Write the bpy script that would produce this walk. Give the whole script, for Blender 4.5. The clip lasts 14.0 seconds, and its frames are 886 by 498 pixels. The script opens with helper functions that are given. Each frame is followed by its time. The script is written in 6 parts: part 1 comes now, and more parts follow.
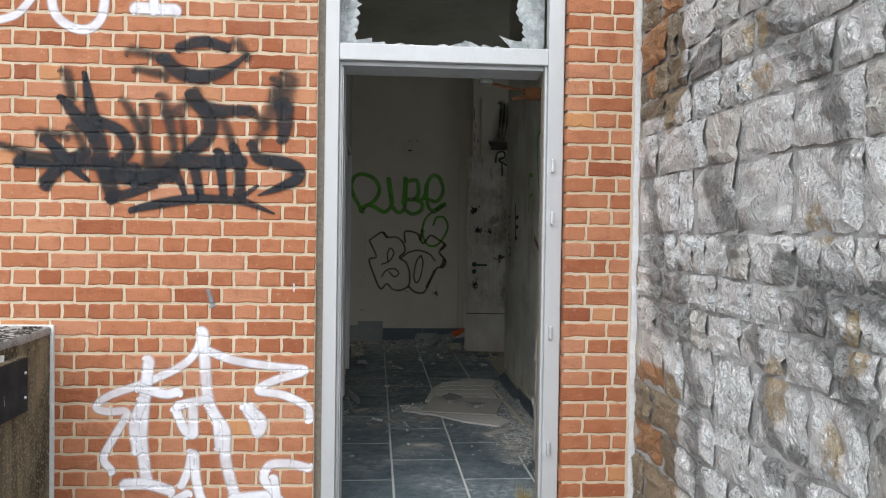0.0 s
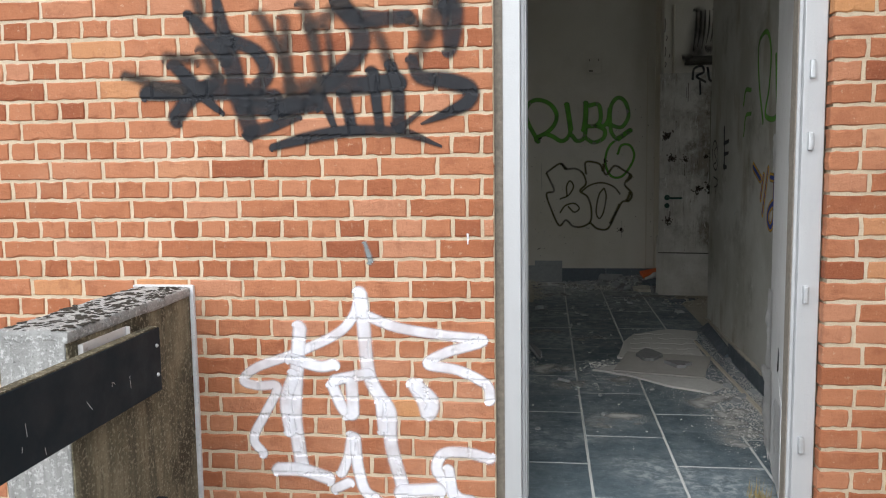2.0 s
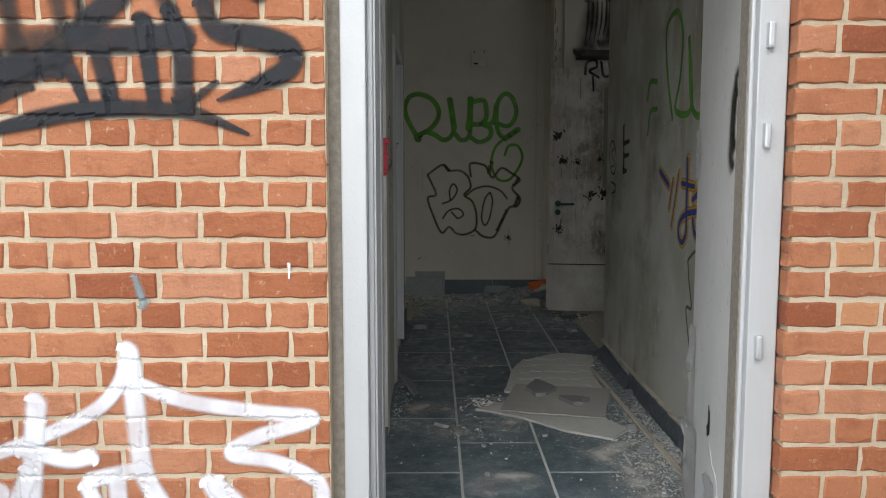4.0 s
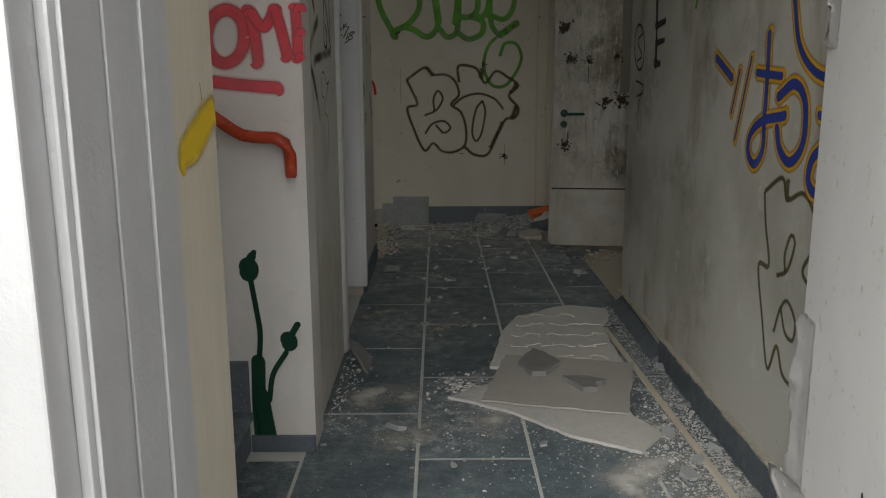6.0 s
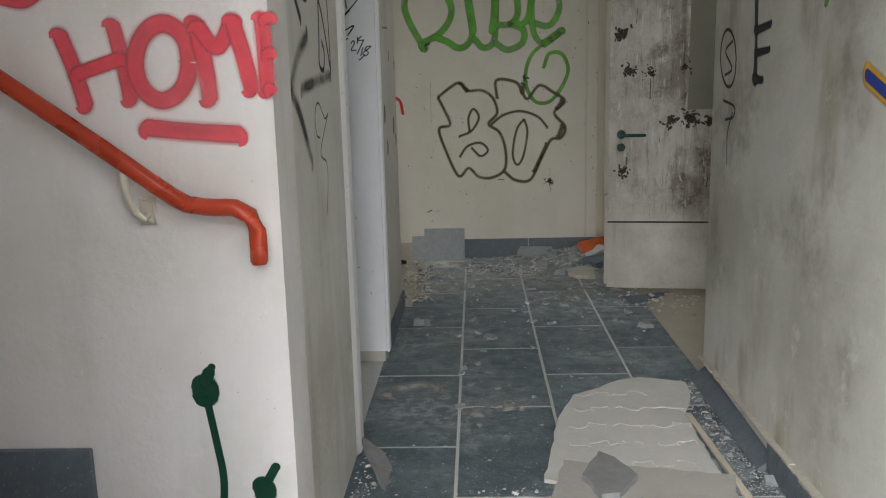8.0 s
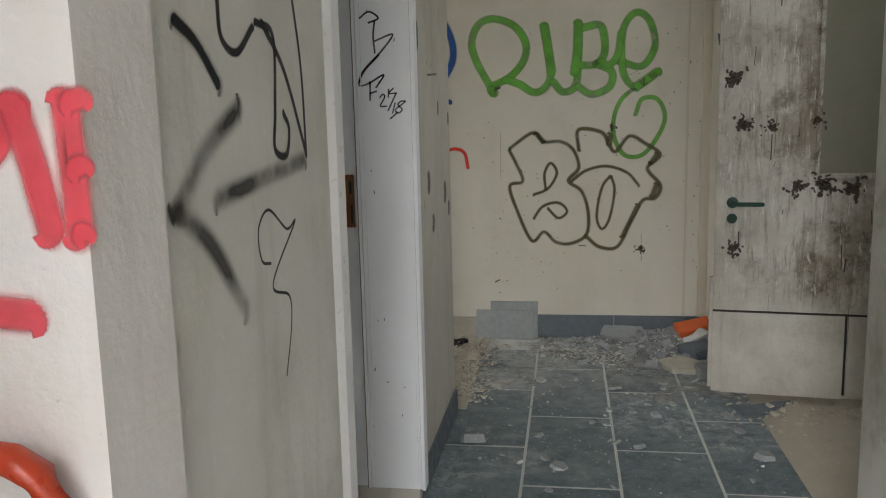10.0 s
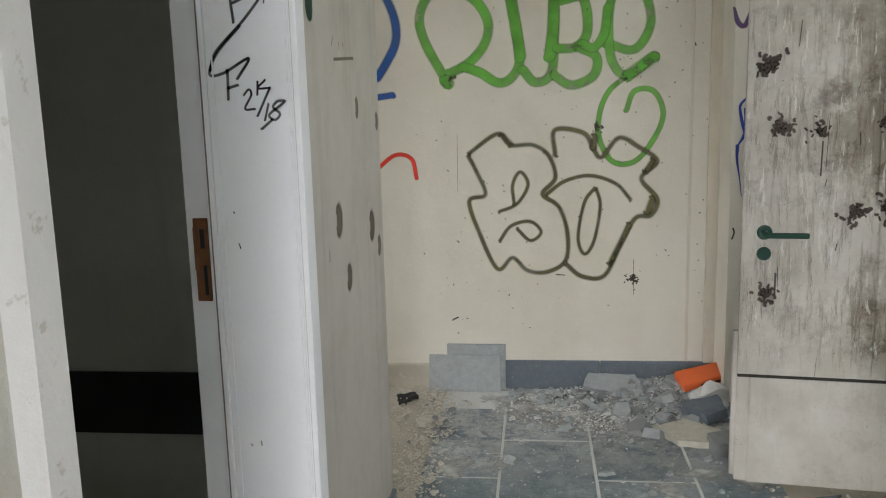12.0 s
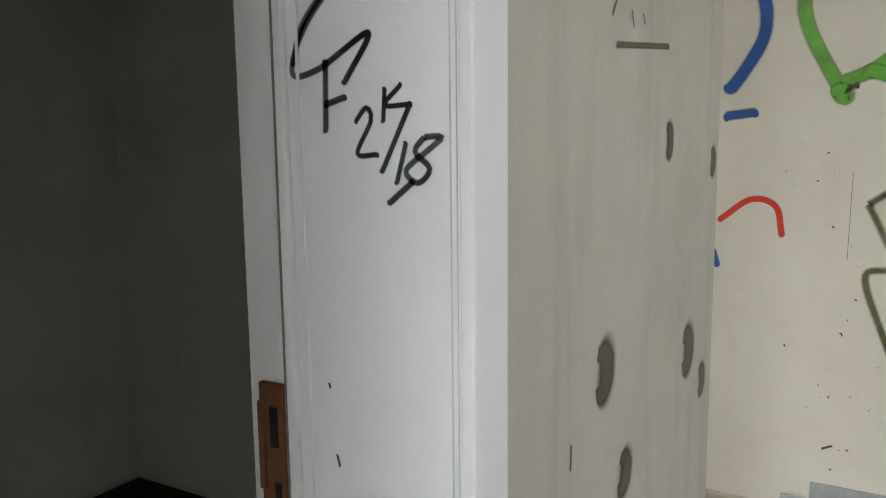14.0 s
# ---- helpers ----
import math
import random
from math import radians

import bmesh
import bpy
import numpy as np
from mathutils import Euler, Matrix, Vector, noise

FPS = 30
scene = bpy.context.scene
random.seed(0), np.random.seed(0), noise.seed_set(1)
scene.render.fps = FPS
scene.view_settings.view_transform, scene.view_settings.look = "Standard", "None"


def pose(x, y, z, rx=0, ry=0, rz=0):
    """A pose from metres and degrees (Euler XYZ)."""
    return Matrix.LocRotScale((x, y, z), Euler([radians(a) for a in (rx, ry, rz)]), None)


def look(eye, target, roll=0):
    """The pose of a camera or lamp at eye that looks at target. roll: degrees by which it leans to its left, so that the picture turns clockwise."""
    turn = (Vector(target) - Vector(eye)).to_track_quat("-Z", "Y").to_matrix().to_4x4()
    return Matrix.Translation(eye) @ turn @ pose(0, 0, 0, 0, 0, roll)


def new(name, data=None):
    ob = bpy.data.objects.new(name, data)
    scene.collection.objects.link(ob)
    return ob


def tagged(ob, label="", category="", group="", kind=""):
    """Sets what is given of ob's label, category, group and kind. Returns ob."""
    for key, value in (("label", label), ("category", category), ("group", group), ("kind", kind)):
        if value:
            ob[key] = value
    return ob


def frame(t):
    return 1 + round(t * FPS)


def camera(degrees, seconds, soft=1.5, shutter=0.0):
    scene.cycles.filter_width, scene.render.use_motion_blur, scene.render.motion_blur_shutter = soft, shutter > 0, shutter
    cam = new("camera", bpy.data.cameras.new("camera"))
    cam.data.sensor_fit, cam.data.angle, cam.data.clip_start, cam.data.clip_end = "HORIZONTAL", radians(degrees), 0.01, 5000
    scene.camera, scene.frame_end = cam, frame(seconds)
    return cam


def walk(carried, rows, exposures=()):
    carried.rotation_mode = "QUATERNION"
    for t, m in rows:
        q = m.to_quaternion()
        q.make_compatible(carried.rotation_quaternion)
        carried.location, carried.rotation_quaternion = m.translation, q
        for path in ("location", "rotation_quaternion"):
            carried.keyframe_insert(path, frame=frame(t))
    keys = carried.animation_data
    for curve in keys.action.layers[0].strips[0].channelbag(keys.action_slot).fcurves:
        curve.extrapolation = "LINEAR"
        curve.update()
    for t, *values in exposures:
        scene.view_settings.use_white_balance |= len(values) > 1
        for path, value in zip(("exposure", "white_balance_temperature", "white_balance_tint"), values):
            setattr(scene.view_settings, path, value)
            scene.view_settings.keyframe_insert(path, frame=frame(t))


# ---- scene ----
# the last three feed fill lamps in added, unseen windows
SKY_STRENGTH, SUN_STRENGTH, SIDE_FILL_WATTS, STAIR_FILL_WATTS, RECESS_FILL_WATTS = 0.17, 4.2, 2.6, 2.2, 1.25
EXPOSURES = [(0.0, -0.5, 6250, 8), (2.0, -0.36, 6250, 8), (4.0, -0.26, 6300, 7), (6.4, 0.36, 6700, 8), (7.0, 0.82, 6600, 9), (8.0, 1.62, 6350, 9), (10.4, 1.92, 6550, 9), (11.0, 2.16, 6400, 9), (12.0, 2.48, 6350, 9), (14.0, 2.6, 6400, 9)]
cam = camera(56.26, 14.0, soft=1.1)
# seconds, place, yaw, pitch, roll
PATH = [
    (0, 0.061, -0.082, 1.395, -4.631, -1.278, -0.819),
    (0.5, 0.029, 0.120, 1.382, 0.929, -2.995, -0.783),
    (1, -0.069, 0.337, 1.420, 7.962, -4.666, -0.766),
    (1.5, -0.080, 0.476, 1.404, 10.195, -5.614, -0.339),
    (2, -0.026, 0.740, 1.407, 7.027, -6.042, 0.787),
    (2.5, 0.023, 0.979, 1.407, 3.692, -6.310, 1.098),
    (3, 0.035, 1.227, 1.416, 2.075, -5.363, 0.645),
    (3.5, 0.021, 1.479, 1.421, 0.482, -5.143, 0.138),
    (4, 0.055, 1.700, 1.394, -0.573, -6.013, -0.017),
    (4.2, 0.089, 1.839, 1.403, -0.654, -6.219, -0.093),
    (6.3, 0.288, 3.248, 1.272, -0.131, -11.986, 0.487),
    (6.5, 0.308, 3.353, 1.281, 0.767, -11.653, 0.666),
    (7, 0.309, 3.567, 1.287, 2.644, -11.849, 0.625),
    (7.5, 0.260, 3.810, 1.337, 2.287, -12.062, 0.677),
    (8, 0.259, 3.955, 1.343, 2.119, -11.140, 1.400),
    (8.2, 0.280, 4.039, 1.336, 3.531, -10.969, 2.246),
    (10.3, 0.358, 5.082, 1.472, 8.492, -8.830, 1.259),
    (10.5, 0.367, 5.195, 1.468, 8.086, -8.978, 0.961),
    (11, 0.453, 5.503, 1.491, 7.992, -9.250, 0.977),
    (11.5, 0.443, 5.754, 1.468, 8.204, -9.569, 1.338),
    (12, 0.336, 6.066, 1.509, 6.338, -9.772, 1.498),
    (12.5, 0.286, 6.300, 1.493, 6.386, -8.575, 1.603),
    (13, 0.270, 6.694, 1.530, 12.009, -7.623, 2.426),
    (13.5, 0.236, 6.946, 1.531, 19.798, -8.558, 1.479),
    (14, 0.159, 7.239, 1.540, 30.489, -8.483, 0.656),
]
walk(cam, [(t, pose(x, y, z, 90 + pitch, roll, yaw)) for t, x, y, z, yaw, pitch, roll in PATH], EXPOSURES)

# ---- light: overcast sky, the rooms lit through the door and lamps in added windows ----
world = bpy.data.worlds.new("world")
scene.world = world
world.use_nodes = True
wn, wl = world.node_tree.nodes, world.node_tree.links
wn.clear()
sky = wn.new("ShaderNodeTexSky")
sky.sky_type, sky.sun_disc = "NISHITA", False
sky.sun_elevation, sky.sun_rotation = radians(45), radians(195)
sky.air_density, sky.dust_density = 1.6, 4.0
soften = wn.new("ShaderNodeHueSaturation")
soften.inputs["Saturation"].default_value = 0.25
back = wn.new("ShaderNodeBackground")
back.inputs["Strength"].default_value = SKY_STRENGTH
wo = wn.new("ShaderNodeOutputWorld")
wl.new(sky.outputs[0], soften.inputs["Color"])
wl.new(soften.outputs[0], back.inputs["Color"])
wl.new(back.outputs[0], wo.inputs["Surface"])
sun = new("sun", bpy.data.lights.new("sun", "SUN"))
sun.data.energy, sun.data.angle, sun.data.color = SUN_STRENGTH, radians(95), (0.98, 0.98, 1.0)
sun.matrix_world = look((-3.2, -9, 14.5), (0.3, 3.8, 1))


# ---- materials ----
class Nodes:
    """A material and short ways to make its nodes."""

    def __init__(self, name):
        self.mat = bpy.data.materials.new(name)
        self.mat.use_nodes = True
        self.n, self.l = self.mat.node_tree.nodes, self.mat.node_tree.links
        self.bsdf = self.n["Principled BSDF"]
        self.pos = self.n.new("ShaderNodeNewGeometry").outputs["Position"]

    def put(self, socket, value):
        if hasattr(value, "is_linked"):
            self.l.new(value, socket)
        elif isinstance(value, tuple):
            socket.default_value = value if len(value) == 4 else (*value, 1)
        else:
            socket.default_value = value

    def noise(self, scale, detail=4, rough=0.6, vector=None, stretch=None):
        x = self.n.new("ShaderNodeTexNoise")
        x.inputs["Scale"].default_value, x.inputs["Detail"].default_value, x.inputs["Roughness"].default_value = scale, detail, rough
        v = vector or self.pos
        if stretch:
            m = self.n.new("ShaderNodeMapping")
            m.inputs["Scale"].default_value = stretch
            self.l.new(v, m.inputs["Vector"])
            v = m.outputs[0]
        self.l.new(v, x.inputs["Vector"])
        return x.outputs["Fac"]

    def voronoi(self, scale, feature="F1"):
        x = self.n.new("ShaderNodeTexVoronoi")
        x.feature = feature
        x.inputs["Scale"].default_value = scale
        self.l.new(self.pos, x.inputs["Vector"])
        return x.outputs["Distance"]

    def ramp(self, fac, low, high, a=0.0, b=1.0):
        x = self.n.new("ShaderNodeMapRange")
        x.interpolation_type = "SMOOTHSTEP"
        for key, v in (("From Min", low), ("From Max", high), ("To Min", a), ("To Max", b)):
            x.inputs[key].default_value = v
        self.l.new(fac, x.inputs["Value"])
        return x.outputs[0]

    def math(self, op, a, b=0.0, c=0.0):
        x = self.n.new("ShaderNodeMath")
        x.operation = op
        for i, v in enumerate((a, b, c)):
            self.put(x.inputs[i], v)
        return x.outputs[0]

    def mix(self, fac, a, b):
        x = self.n.new("ShaderNodeMix")
        x.data_type = "RGBA"
        self.put(x.inputs[0], fac), self.put(x.inputs[6], a), self.put(x.inputs[7], b)
        return x.outputs[2]

    def random(self):
        return self.n.new("ShaderNodeObjectInfo").outputs["Random"]

    def island(self):
        return self.n.new("ShaderNodeNewGeometry").outputs["Random Per Island"]

    def done(self, colour, rough=0.7, metal=0.0, bump=None, depth=0.002, spec=0.4):
        self.put(self.bsdf.inputs["Base Color"], colour)
        self.put(self.bsdf.inputs["Roughness"], rough)
        self.put(self.bsdf.inputs["Metallic"], metal)
        self.bsdf.inputs["Specular IOR Level"].default_value = spec
        if bump is not None:
            b = self.n.new("ShaderNodeBump")
            b.inputs["Distance"].default_value = depth
            self.l.new(bump, b.inputs["Height"])
            self.l.new(b.outputs[0], self.bsdf.inputs["Normal"])
        return self.mat


def brick_material(name, joined):
    s = Nodes(name)
    r = s.island() if joined else s.random()
    ramp = s.n.new("ShaderNodeValToRGB")
    ramp.color_ramp.elements[0].color = (0.29, 0.092, 0.044, 1)
    ramp.color_ramp.elements[1].color = (0.55, 0.27, 0.115, 1)
    for at, c in ((0.10, (0.36, 0.128, 0.060, 1)), (0.45, (0.42, 0.165, 0.082, 1)), (0.8, (0.46, 0.192, 0.100, 1)), (0.96, (0.49, 0.225, 0.130, 1))):
        ramp.color_ramp.elements.new(at).color = c
    s.l.new(r, ramp.inputs[0])
    fine = s.noise(140, 6, 0.7)
    c = s.mix(s.ramp(fine, 0.48, 0.78, 0, 0.3), ramp.outputs[0], (0.58, 0.29, 0.17))
    c = s.mix(s.ramp(s.noise(12, 5, 0.7), 0.48, 0.72, 0, 0.45), c, (0.22, 0.066, 0.035))
    # sooty weathering and lime bloom in wide clouds
    c = s.mix(s.ramp(s.noise(1.7, 5, 0.6), 0.52, 0.72, 0, 0.25), c, (0.60, 0.35, 0.23))
    c = s.mix(s.ramp(s.noise(46, 6, 0.75), 0.60, 0.70, 0, 0.55), c, (0.62, 0.44, 0.30))
    c = s.mix(s.ramp(s.noise(75, 4, 0.8), 0.66, 0.72, 0, 0.7), c, (0.10, 0.04, 0.025))
    return s.done(c, 0.85, bump=s.math("ADD", s.noise(90, 6, 0.75), s.math("MULTIPLY", s.noise(22, 4, 0.6), 1.6)), depth=0.005, spec=0.25)


def mortar_material():
    s = Nodes("mortar")
    c = s.mix(s.noise(6, 4), (0.60, 0.485, 0.345), (0.75, 0.635, 0.475))
    c = s.mix(s.ramp(s.noise(120, 4), 0.5, 0.75, 0, 0.4), c, (0.36, 0.25, 0.15))
    c = s.mix(s.ramp(s.noise(2.2, 4), 0.45, 0.7, 0, 0.5), c, (0.78, 0.68, 0.54))
    return s.done(c, 0.95, bump=s.noise(160, 6, 0.75), depth=0.007, spec=0.1)


def plaster_material(name, base, dirt, amount=0.5, streak=0.4):
    s = Nodes(name)
    c = s.mix(s.ramp(s.noise(1.6, 5, 0.6), 0.4, 0.75, 0, amount), base, dirt)
    c = s.mix(s.ramp(s.noise(7, 4, 0.6, stretch=(1, 1, 0.12)), 0.52, 0.8, 0, streak), c, tuple(v * 0.72 for v in dirt))
    c = s.mix(s.ramp(s.noise(0.9, 6, 0.7), 0.5, 0.72, 0, amount * 0.7), c, tuple(v * 0.80 for v in dirt))
    c = s.mix(s.ramp(s.noise(26, 6, 0.75), 0.60, 0.68, 0, amount * 0.5), c, tuple(min(0.9, v * 1.25) for v in base))
    c = s.mix(s.ramp(s.noise(60, 3, 0.8), 0.70, 0.75, 0, 0.45), c, (0.12, 0.10, 0.08))
    return s.done(c, s.ramp(s.noise(14), 0.3, 0.7, 0.55, 0.8), bump=s.math("ADD", s.noise(45, 6, 0.65), s.math("MULTIPLY", s.noise(5, 4), 2.5)), depth=0.0022, spec=0.35)


def tile_material():
    """Blue-black slate, scuffed pale, with trodden plaster dust."""
    s = Nodes("slate_tile")
    c = s.mix(s.random(), (0.080, 0.114, 0.138), (0.138, 0.180, 0.206))
    c = s.mix(s.ramp(s.noise(2.6, 6, 0.7), 0.42, 0.72, 0, 0.6), c, (0.22, 0.265, 0.29))
    c = s.mix(s.ramp(s.noise(9, 7, 0.75), 0.42, 0.66, 0, 0.55), c, (0.058, 0.080, 0.096))
    c = s.mix(s.ramp(s.noise(40, 7, 0.8), 0.52, 0.68, 0, 0.65), c, (0.31, 0.355, 0.38))
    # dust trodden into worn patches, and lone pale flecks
    worn = s.math("MULTIPLY", s.ramp(s.noise(1.3, 4, 0.6), 0.46, 0.66), s.ramp(s.noise(16, 7, 0.8), 0.44, 0.62))
    c = s.mix(s.math("MULTIPLY", worn, 0.8), c, (0.47, 0.50, 0.51))
    c = s.mix(s.ramp(s.noise(120, 3, 0.6), 0.64, 0.70, 0, 0.85), c, (0.50, 0.51, 0.50))
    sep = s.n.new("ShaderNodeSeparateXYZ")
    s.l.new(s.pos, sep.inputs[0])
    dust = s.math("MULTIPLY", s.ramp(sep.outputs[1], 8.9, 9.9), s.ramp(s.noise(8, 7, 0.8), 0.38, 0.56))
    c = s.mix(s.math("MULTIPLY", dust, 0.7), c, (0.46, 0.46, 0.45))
    rough = s.ramp(s.noise(11, 5, 0.65), 0.35, 0.65, 0.34, 0.62)
    return s.done(c, rough, bump=s.math("ADD", s.noise(28, 6, 0.7), s.math("MULTIPLY", s.noise(90, 4, 0.7), 0.5)), depth=0.003, spec=0.55)


def plain_material(name, a, b, rough=0.6, metal=0.0, scale=18, depth=0.0015, spec=0.4, speck=None, stretch=None):
    s = Nodes(name)
    c = s.mix(s.noise(scale, 5, 0.65, stretch=stretch), a, b)
    if speck:
        c = s.mix(s.ramp(s.noise(scale * 4.5, 4, 0.7), 0.6, 0.7, 0, 0.8), c, speck)
    return s.done(c, s.ramp(s.noise(scale * 0.6), 0.3, 0.7, max(0.05, rough - 0.12), min(1, rough + 0.12)), metal, bump=s.noise(scale * 4, 5, 0.7), depth=depth, spec=spec)


def spray_material(name, colour, soft=0.35, thin=0.0, rough=0.55):
    """Sprayed paint: opaque in the middle of its stroke, breaking up to nothing at its edges."""
    s = Nodes(name)
    uv = s.n.new("ShaderNodeUVMap").outputs[0]
    sep = s.n.new("ShaderNodeSeparateXYZ")
    s.l.new(uv, sep.inputs[0])
    edge = s.math("ABSOLUTE", sep.outputs[0])
    grain = s.math("MULTIPLY_ADD", s.noise(420, 2, 0.6), 0.24 * soft + 0.04, -(0.12 * soft + 0.02))
    cover = s.ramp(s.math("ADD", edge, grain), 1.0 - soft, 1.0, 1.0, 0.0)
    if thin:
        cover = s.math("MULTIPLY", cover, s.ramp(s.noise(5, 4), 0.3, 0.72, 1.0 - thin, 1.0))
    c = s.mix(s.ramp(s.noise(30, 4), 0.4, 0.8, 0, 0.3), colour, tuple(min(1, v * 1.25 + 0.015) for v in colour))
    s.done(c, rough, bump=s.noise(160, 4), depth=0.001, spec=0.3)
    clear = s.n.new("ShaderNodeBsdfTransparent")
    mix = s.n.new("ShaderNodeMixShader")
    s.l.new(cover, mix.inputs[0])
    s.l.new(clear.outputs[0], mix.inputs[1])
    s.l.new(s.bsdf.outputs[0], mix.inputs[2])
    s.l.new(mix.outputs[0], s.n["Material Output"].inputs["Surface"])
    return s.mat


def stone_material(name, joined):
    """Rubble stone, most of it sprayed over with silver paint, letter shapes left dark."""
    s = Nodes(name)
    r = s.island() if joined else s.random()
    bare = s.mix(r, (0.20, 0.165, 0.12), (0.44, 0.34, 0.22))
    bare = s.mix(s.ramp(r, 0.70, 0.78, 0, 0.85), bare, (0.42, 0.19, 0.075))
    bare = s.mix(s.ramp(s.noise(22, 6, 0.7), 0.5, 0.75, 0, 0.6), bare, (0.42, 0.39, 0.34))
    sep = s.n.new("ShaderNodeSeparateXYZ")
    s.l.new(s.pos, sep.inputs[0])
    y, z = sep.outputs[1], sep.outputs[2]
    wob = s.math("MULTIPLY_ADD", s.noise(7, 5, 0.65), 0.16, -0.08)
    flat = s.n.new("ShaderNodeCombineXYZ")
    s.l.new(y, flat.inputs[1]), s.l.new(z, flat.inputs[2])

    def vec(op, a, b=None, scale=None):
        x = s.n.new("ShaderNodeVectorMath")
        x.operation = op
        for i, v in enumerate((a, b)):
            if v is None:
                continue
            if isinstance(v, tuple):
                x.inputs[i].default_value = v
            else:
                s.l.new(v, x.inputs[i])
        if scale is not None:
            s.l.new(scale, x.inputs["Scale"])
        return x

    def sprayed(y0, z0, y1, z1, half):
        """Cover of one sprayed stroke between two places on the wall."""
        d = (0.0, y1 - y0, z1 - z0)
        rel = vec("SUBTRACT", flat.outputs[0], (0.0, y0, z0)).outputs[0]
        along = s.math("MULTIPLY", vec("DOT_PRODUCT", rel, d).outputs["Value"], 1.0 / (d[1] ** 2 + d[2] ** 2))
        along = s.math("MINIMUM", s.math("MAXIMUM", along, 0.0), 1.0)
        near = vec("SCALE", d, None, along).outputs[0]
        away = s.math("ADD", vec("DISTANCE", rel, near).outputs["Value"], wob)
        return s.ramp(away, half * 0.7, half * 1.25, 1.0, 0.0)

    def strokes(places):
        out = 0.0
        for p in places:
            out = s.math("MAXIMUM", out, sprayed(*p))
        return out

    dark = strokes(((2.889, 1.593, 2.71, 1.386, 0.085), (3.38, 1.911, 3.192, 2.022, 0.05), (3.192, 2.022, 2.889, 2.07, 0.06), (2.573, 2.095, 2.345, 2.005, 0.06), (2.345, 2.005, 2.15, 1.881, 0.06), (2.15, 1.881, 2.058, 1.726, 0.05), (2.058, 1.726, 2.054, 1.62, 0.04), (3.623, 1.688, 3.457, 1.429, 0.06), (3.525, 1.329, 3.364, 1.042, 0.13)))
    dark = s.math("MAXIMUM", dark, strokes(((3.242, 1.242, 3.129, 0.886, 0.06), (3.129, 0.886, 3.006, 0.774, 0.05), (2.474, 0.899, 2.351, 0.662, 0.05), (2.345, 1.269, 1.844, 1.229, 0.07), (2.207, 1.147, 2.002, 1.065, 0.07), (2.027, 1.031, 1.829, 0.886, 0.05), (3.029, 0.682, 2.931, 0.404, 0.07), (2.251, 0.725, 2.183, 0.646, 0.05), (2.522, 1.056, 2.477, 0.953, 0.05))))
    dark = s.math("MULTIPLY", dark, s.ramp(s.noise(30, 6, 0.8), 0.30, 0.55, 0.55, 1.0))
    tan = s.math("MULTIPLY", strokes(((2.60, 2.058, 2.54, 2.06, 0.05), (2.39, 0.95, 2.37, 0.88, 0.07), (2.045, 0.83, 2.045, 0.79, 0.05), (1.954, 1.16, 1.95, 1.10, 0.05), (2.158, 1.423, 2.13, 1.40, 0.05), (2.62, 1.908, 2.48, 1.905, 0.03), (3.30, 1.93, 3.36, 1.85, 0.04))), s.ramp(s.noise(26, 6, 0.75), 0.36, 0.54))
    # crumpled, foil-like skin of silver paint over split stone
    shift = s.n.new("ShaderNodeVectorMath")
    shift.operation = "MULTIPLY_ADD"
    wild = s.n.new("ShaderNodeTexNoise")
    wild.inputs["Scale"].default_value, wild.inputs["Detail"].default_value = 11, 5
    s.l.new(s.pos, wild.inputs["Vector"])
    s.l.new(wild.outputs["Color"], shift.inputs[0])
    shift.inputs[1].default_value = (0.16, 0.16, 0.16)
    s.l.new(s.pos, shift.inputs[2])
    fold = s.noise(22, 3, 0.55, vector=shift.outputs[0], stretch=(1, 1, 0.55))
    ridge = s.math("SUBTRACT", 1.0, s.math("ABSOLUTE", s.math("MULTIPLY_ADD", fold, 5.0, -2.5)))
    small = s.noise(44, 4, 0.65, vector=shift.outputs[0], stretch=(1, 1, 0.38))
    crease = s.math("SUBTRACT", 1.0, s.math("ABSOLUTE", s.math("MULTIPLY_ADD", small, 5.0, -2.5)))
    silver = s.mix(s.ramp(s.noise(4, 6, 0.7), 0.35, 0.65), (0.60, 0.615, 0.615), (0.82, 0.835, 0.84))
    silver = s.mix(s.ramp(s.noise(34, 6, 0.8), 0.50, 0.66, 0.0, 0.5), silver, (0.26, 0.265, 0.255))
    # glints on the folds and shade between them are put into the colour
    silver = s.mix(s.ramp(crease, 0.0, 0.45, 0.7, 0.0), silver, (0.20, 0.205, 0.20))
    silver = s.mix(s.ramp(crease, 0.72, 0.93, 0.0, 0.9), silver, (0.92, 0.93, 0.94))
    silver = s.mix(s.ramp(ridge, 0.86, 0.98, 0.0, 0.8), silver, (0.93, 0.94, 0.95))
    silver = s.mix(s.ramp(r, 0.84, 0.92, 0, 0.4), silver, (0.50, 0.45, 0.36))
    paint = s.mix(s.math("MULTIPLY", dark, 0.85), silver, s.mix(crease, (0.07, 0.074, 0.072), (0.22, 0.225, 0.22)))
    paint = s.mix(s.math("MULTIPLY", tan, 0.8), paint, (0.50, 0.38, 0.21))
    # near the brick corner the paint thins out, low down and high up
    corner = s.math("ADD", s.ramp(y, 3.08, 3.30), s.math("MULTIPLY", wob, 2.5))
    low = s.ramp(s.math("ABSOLUTE", s.math("SUBTRACT", z, 1.36)), 0.48, 0.62)
    uncovered = s.ramp(s.math("MULTIPLY", corner, low), 0.35, 0.6)
    c = s.mix(uncovered, paint, bare)
    shine = s.math("MULTIPLY", s.math("SUBTRACT", 1.0, uncovered), s.math("SUBTRACT", 0.28, s.math("MULTIPLY", dark, 0.2)))
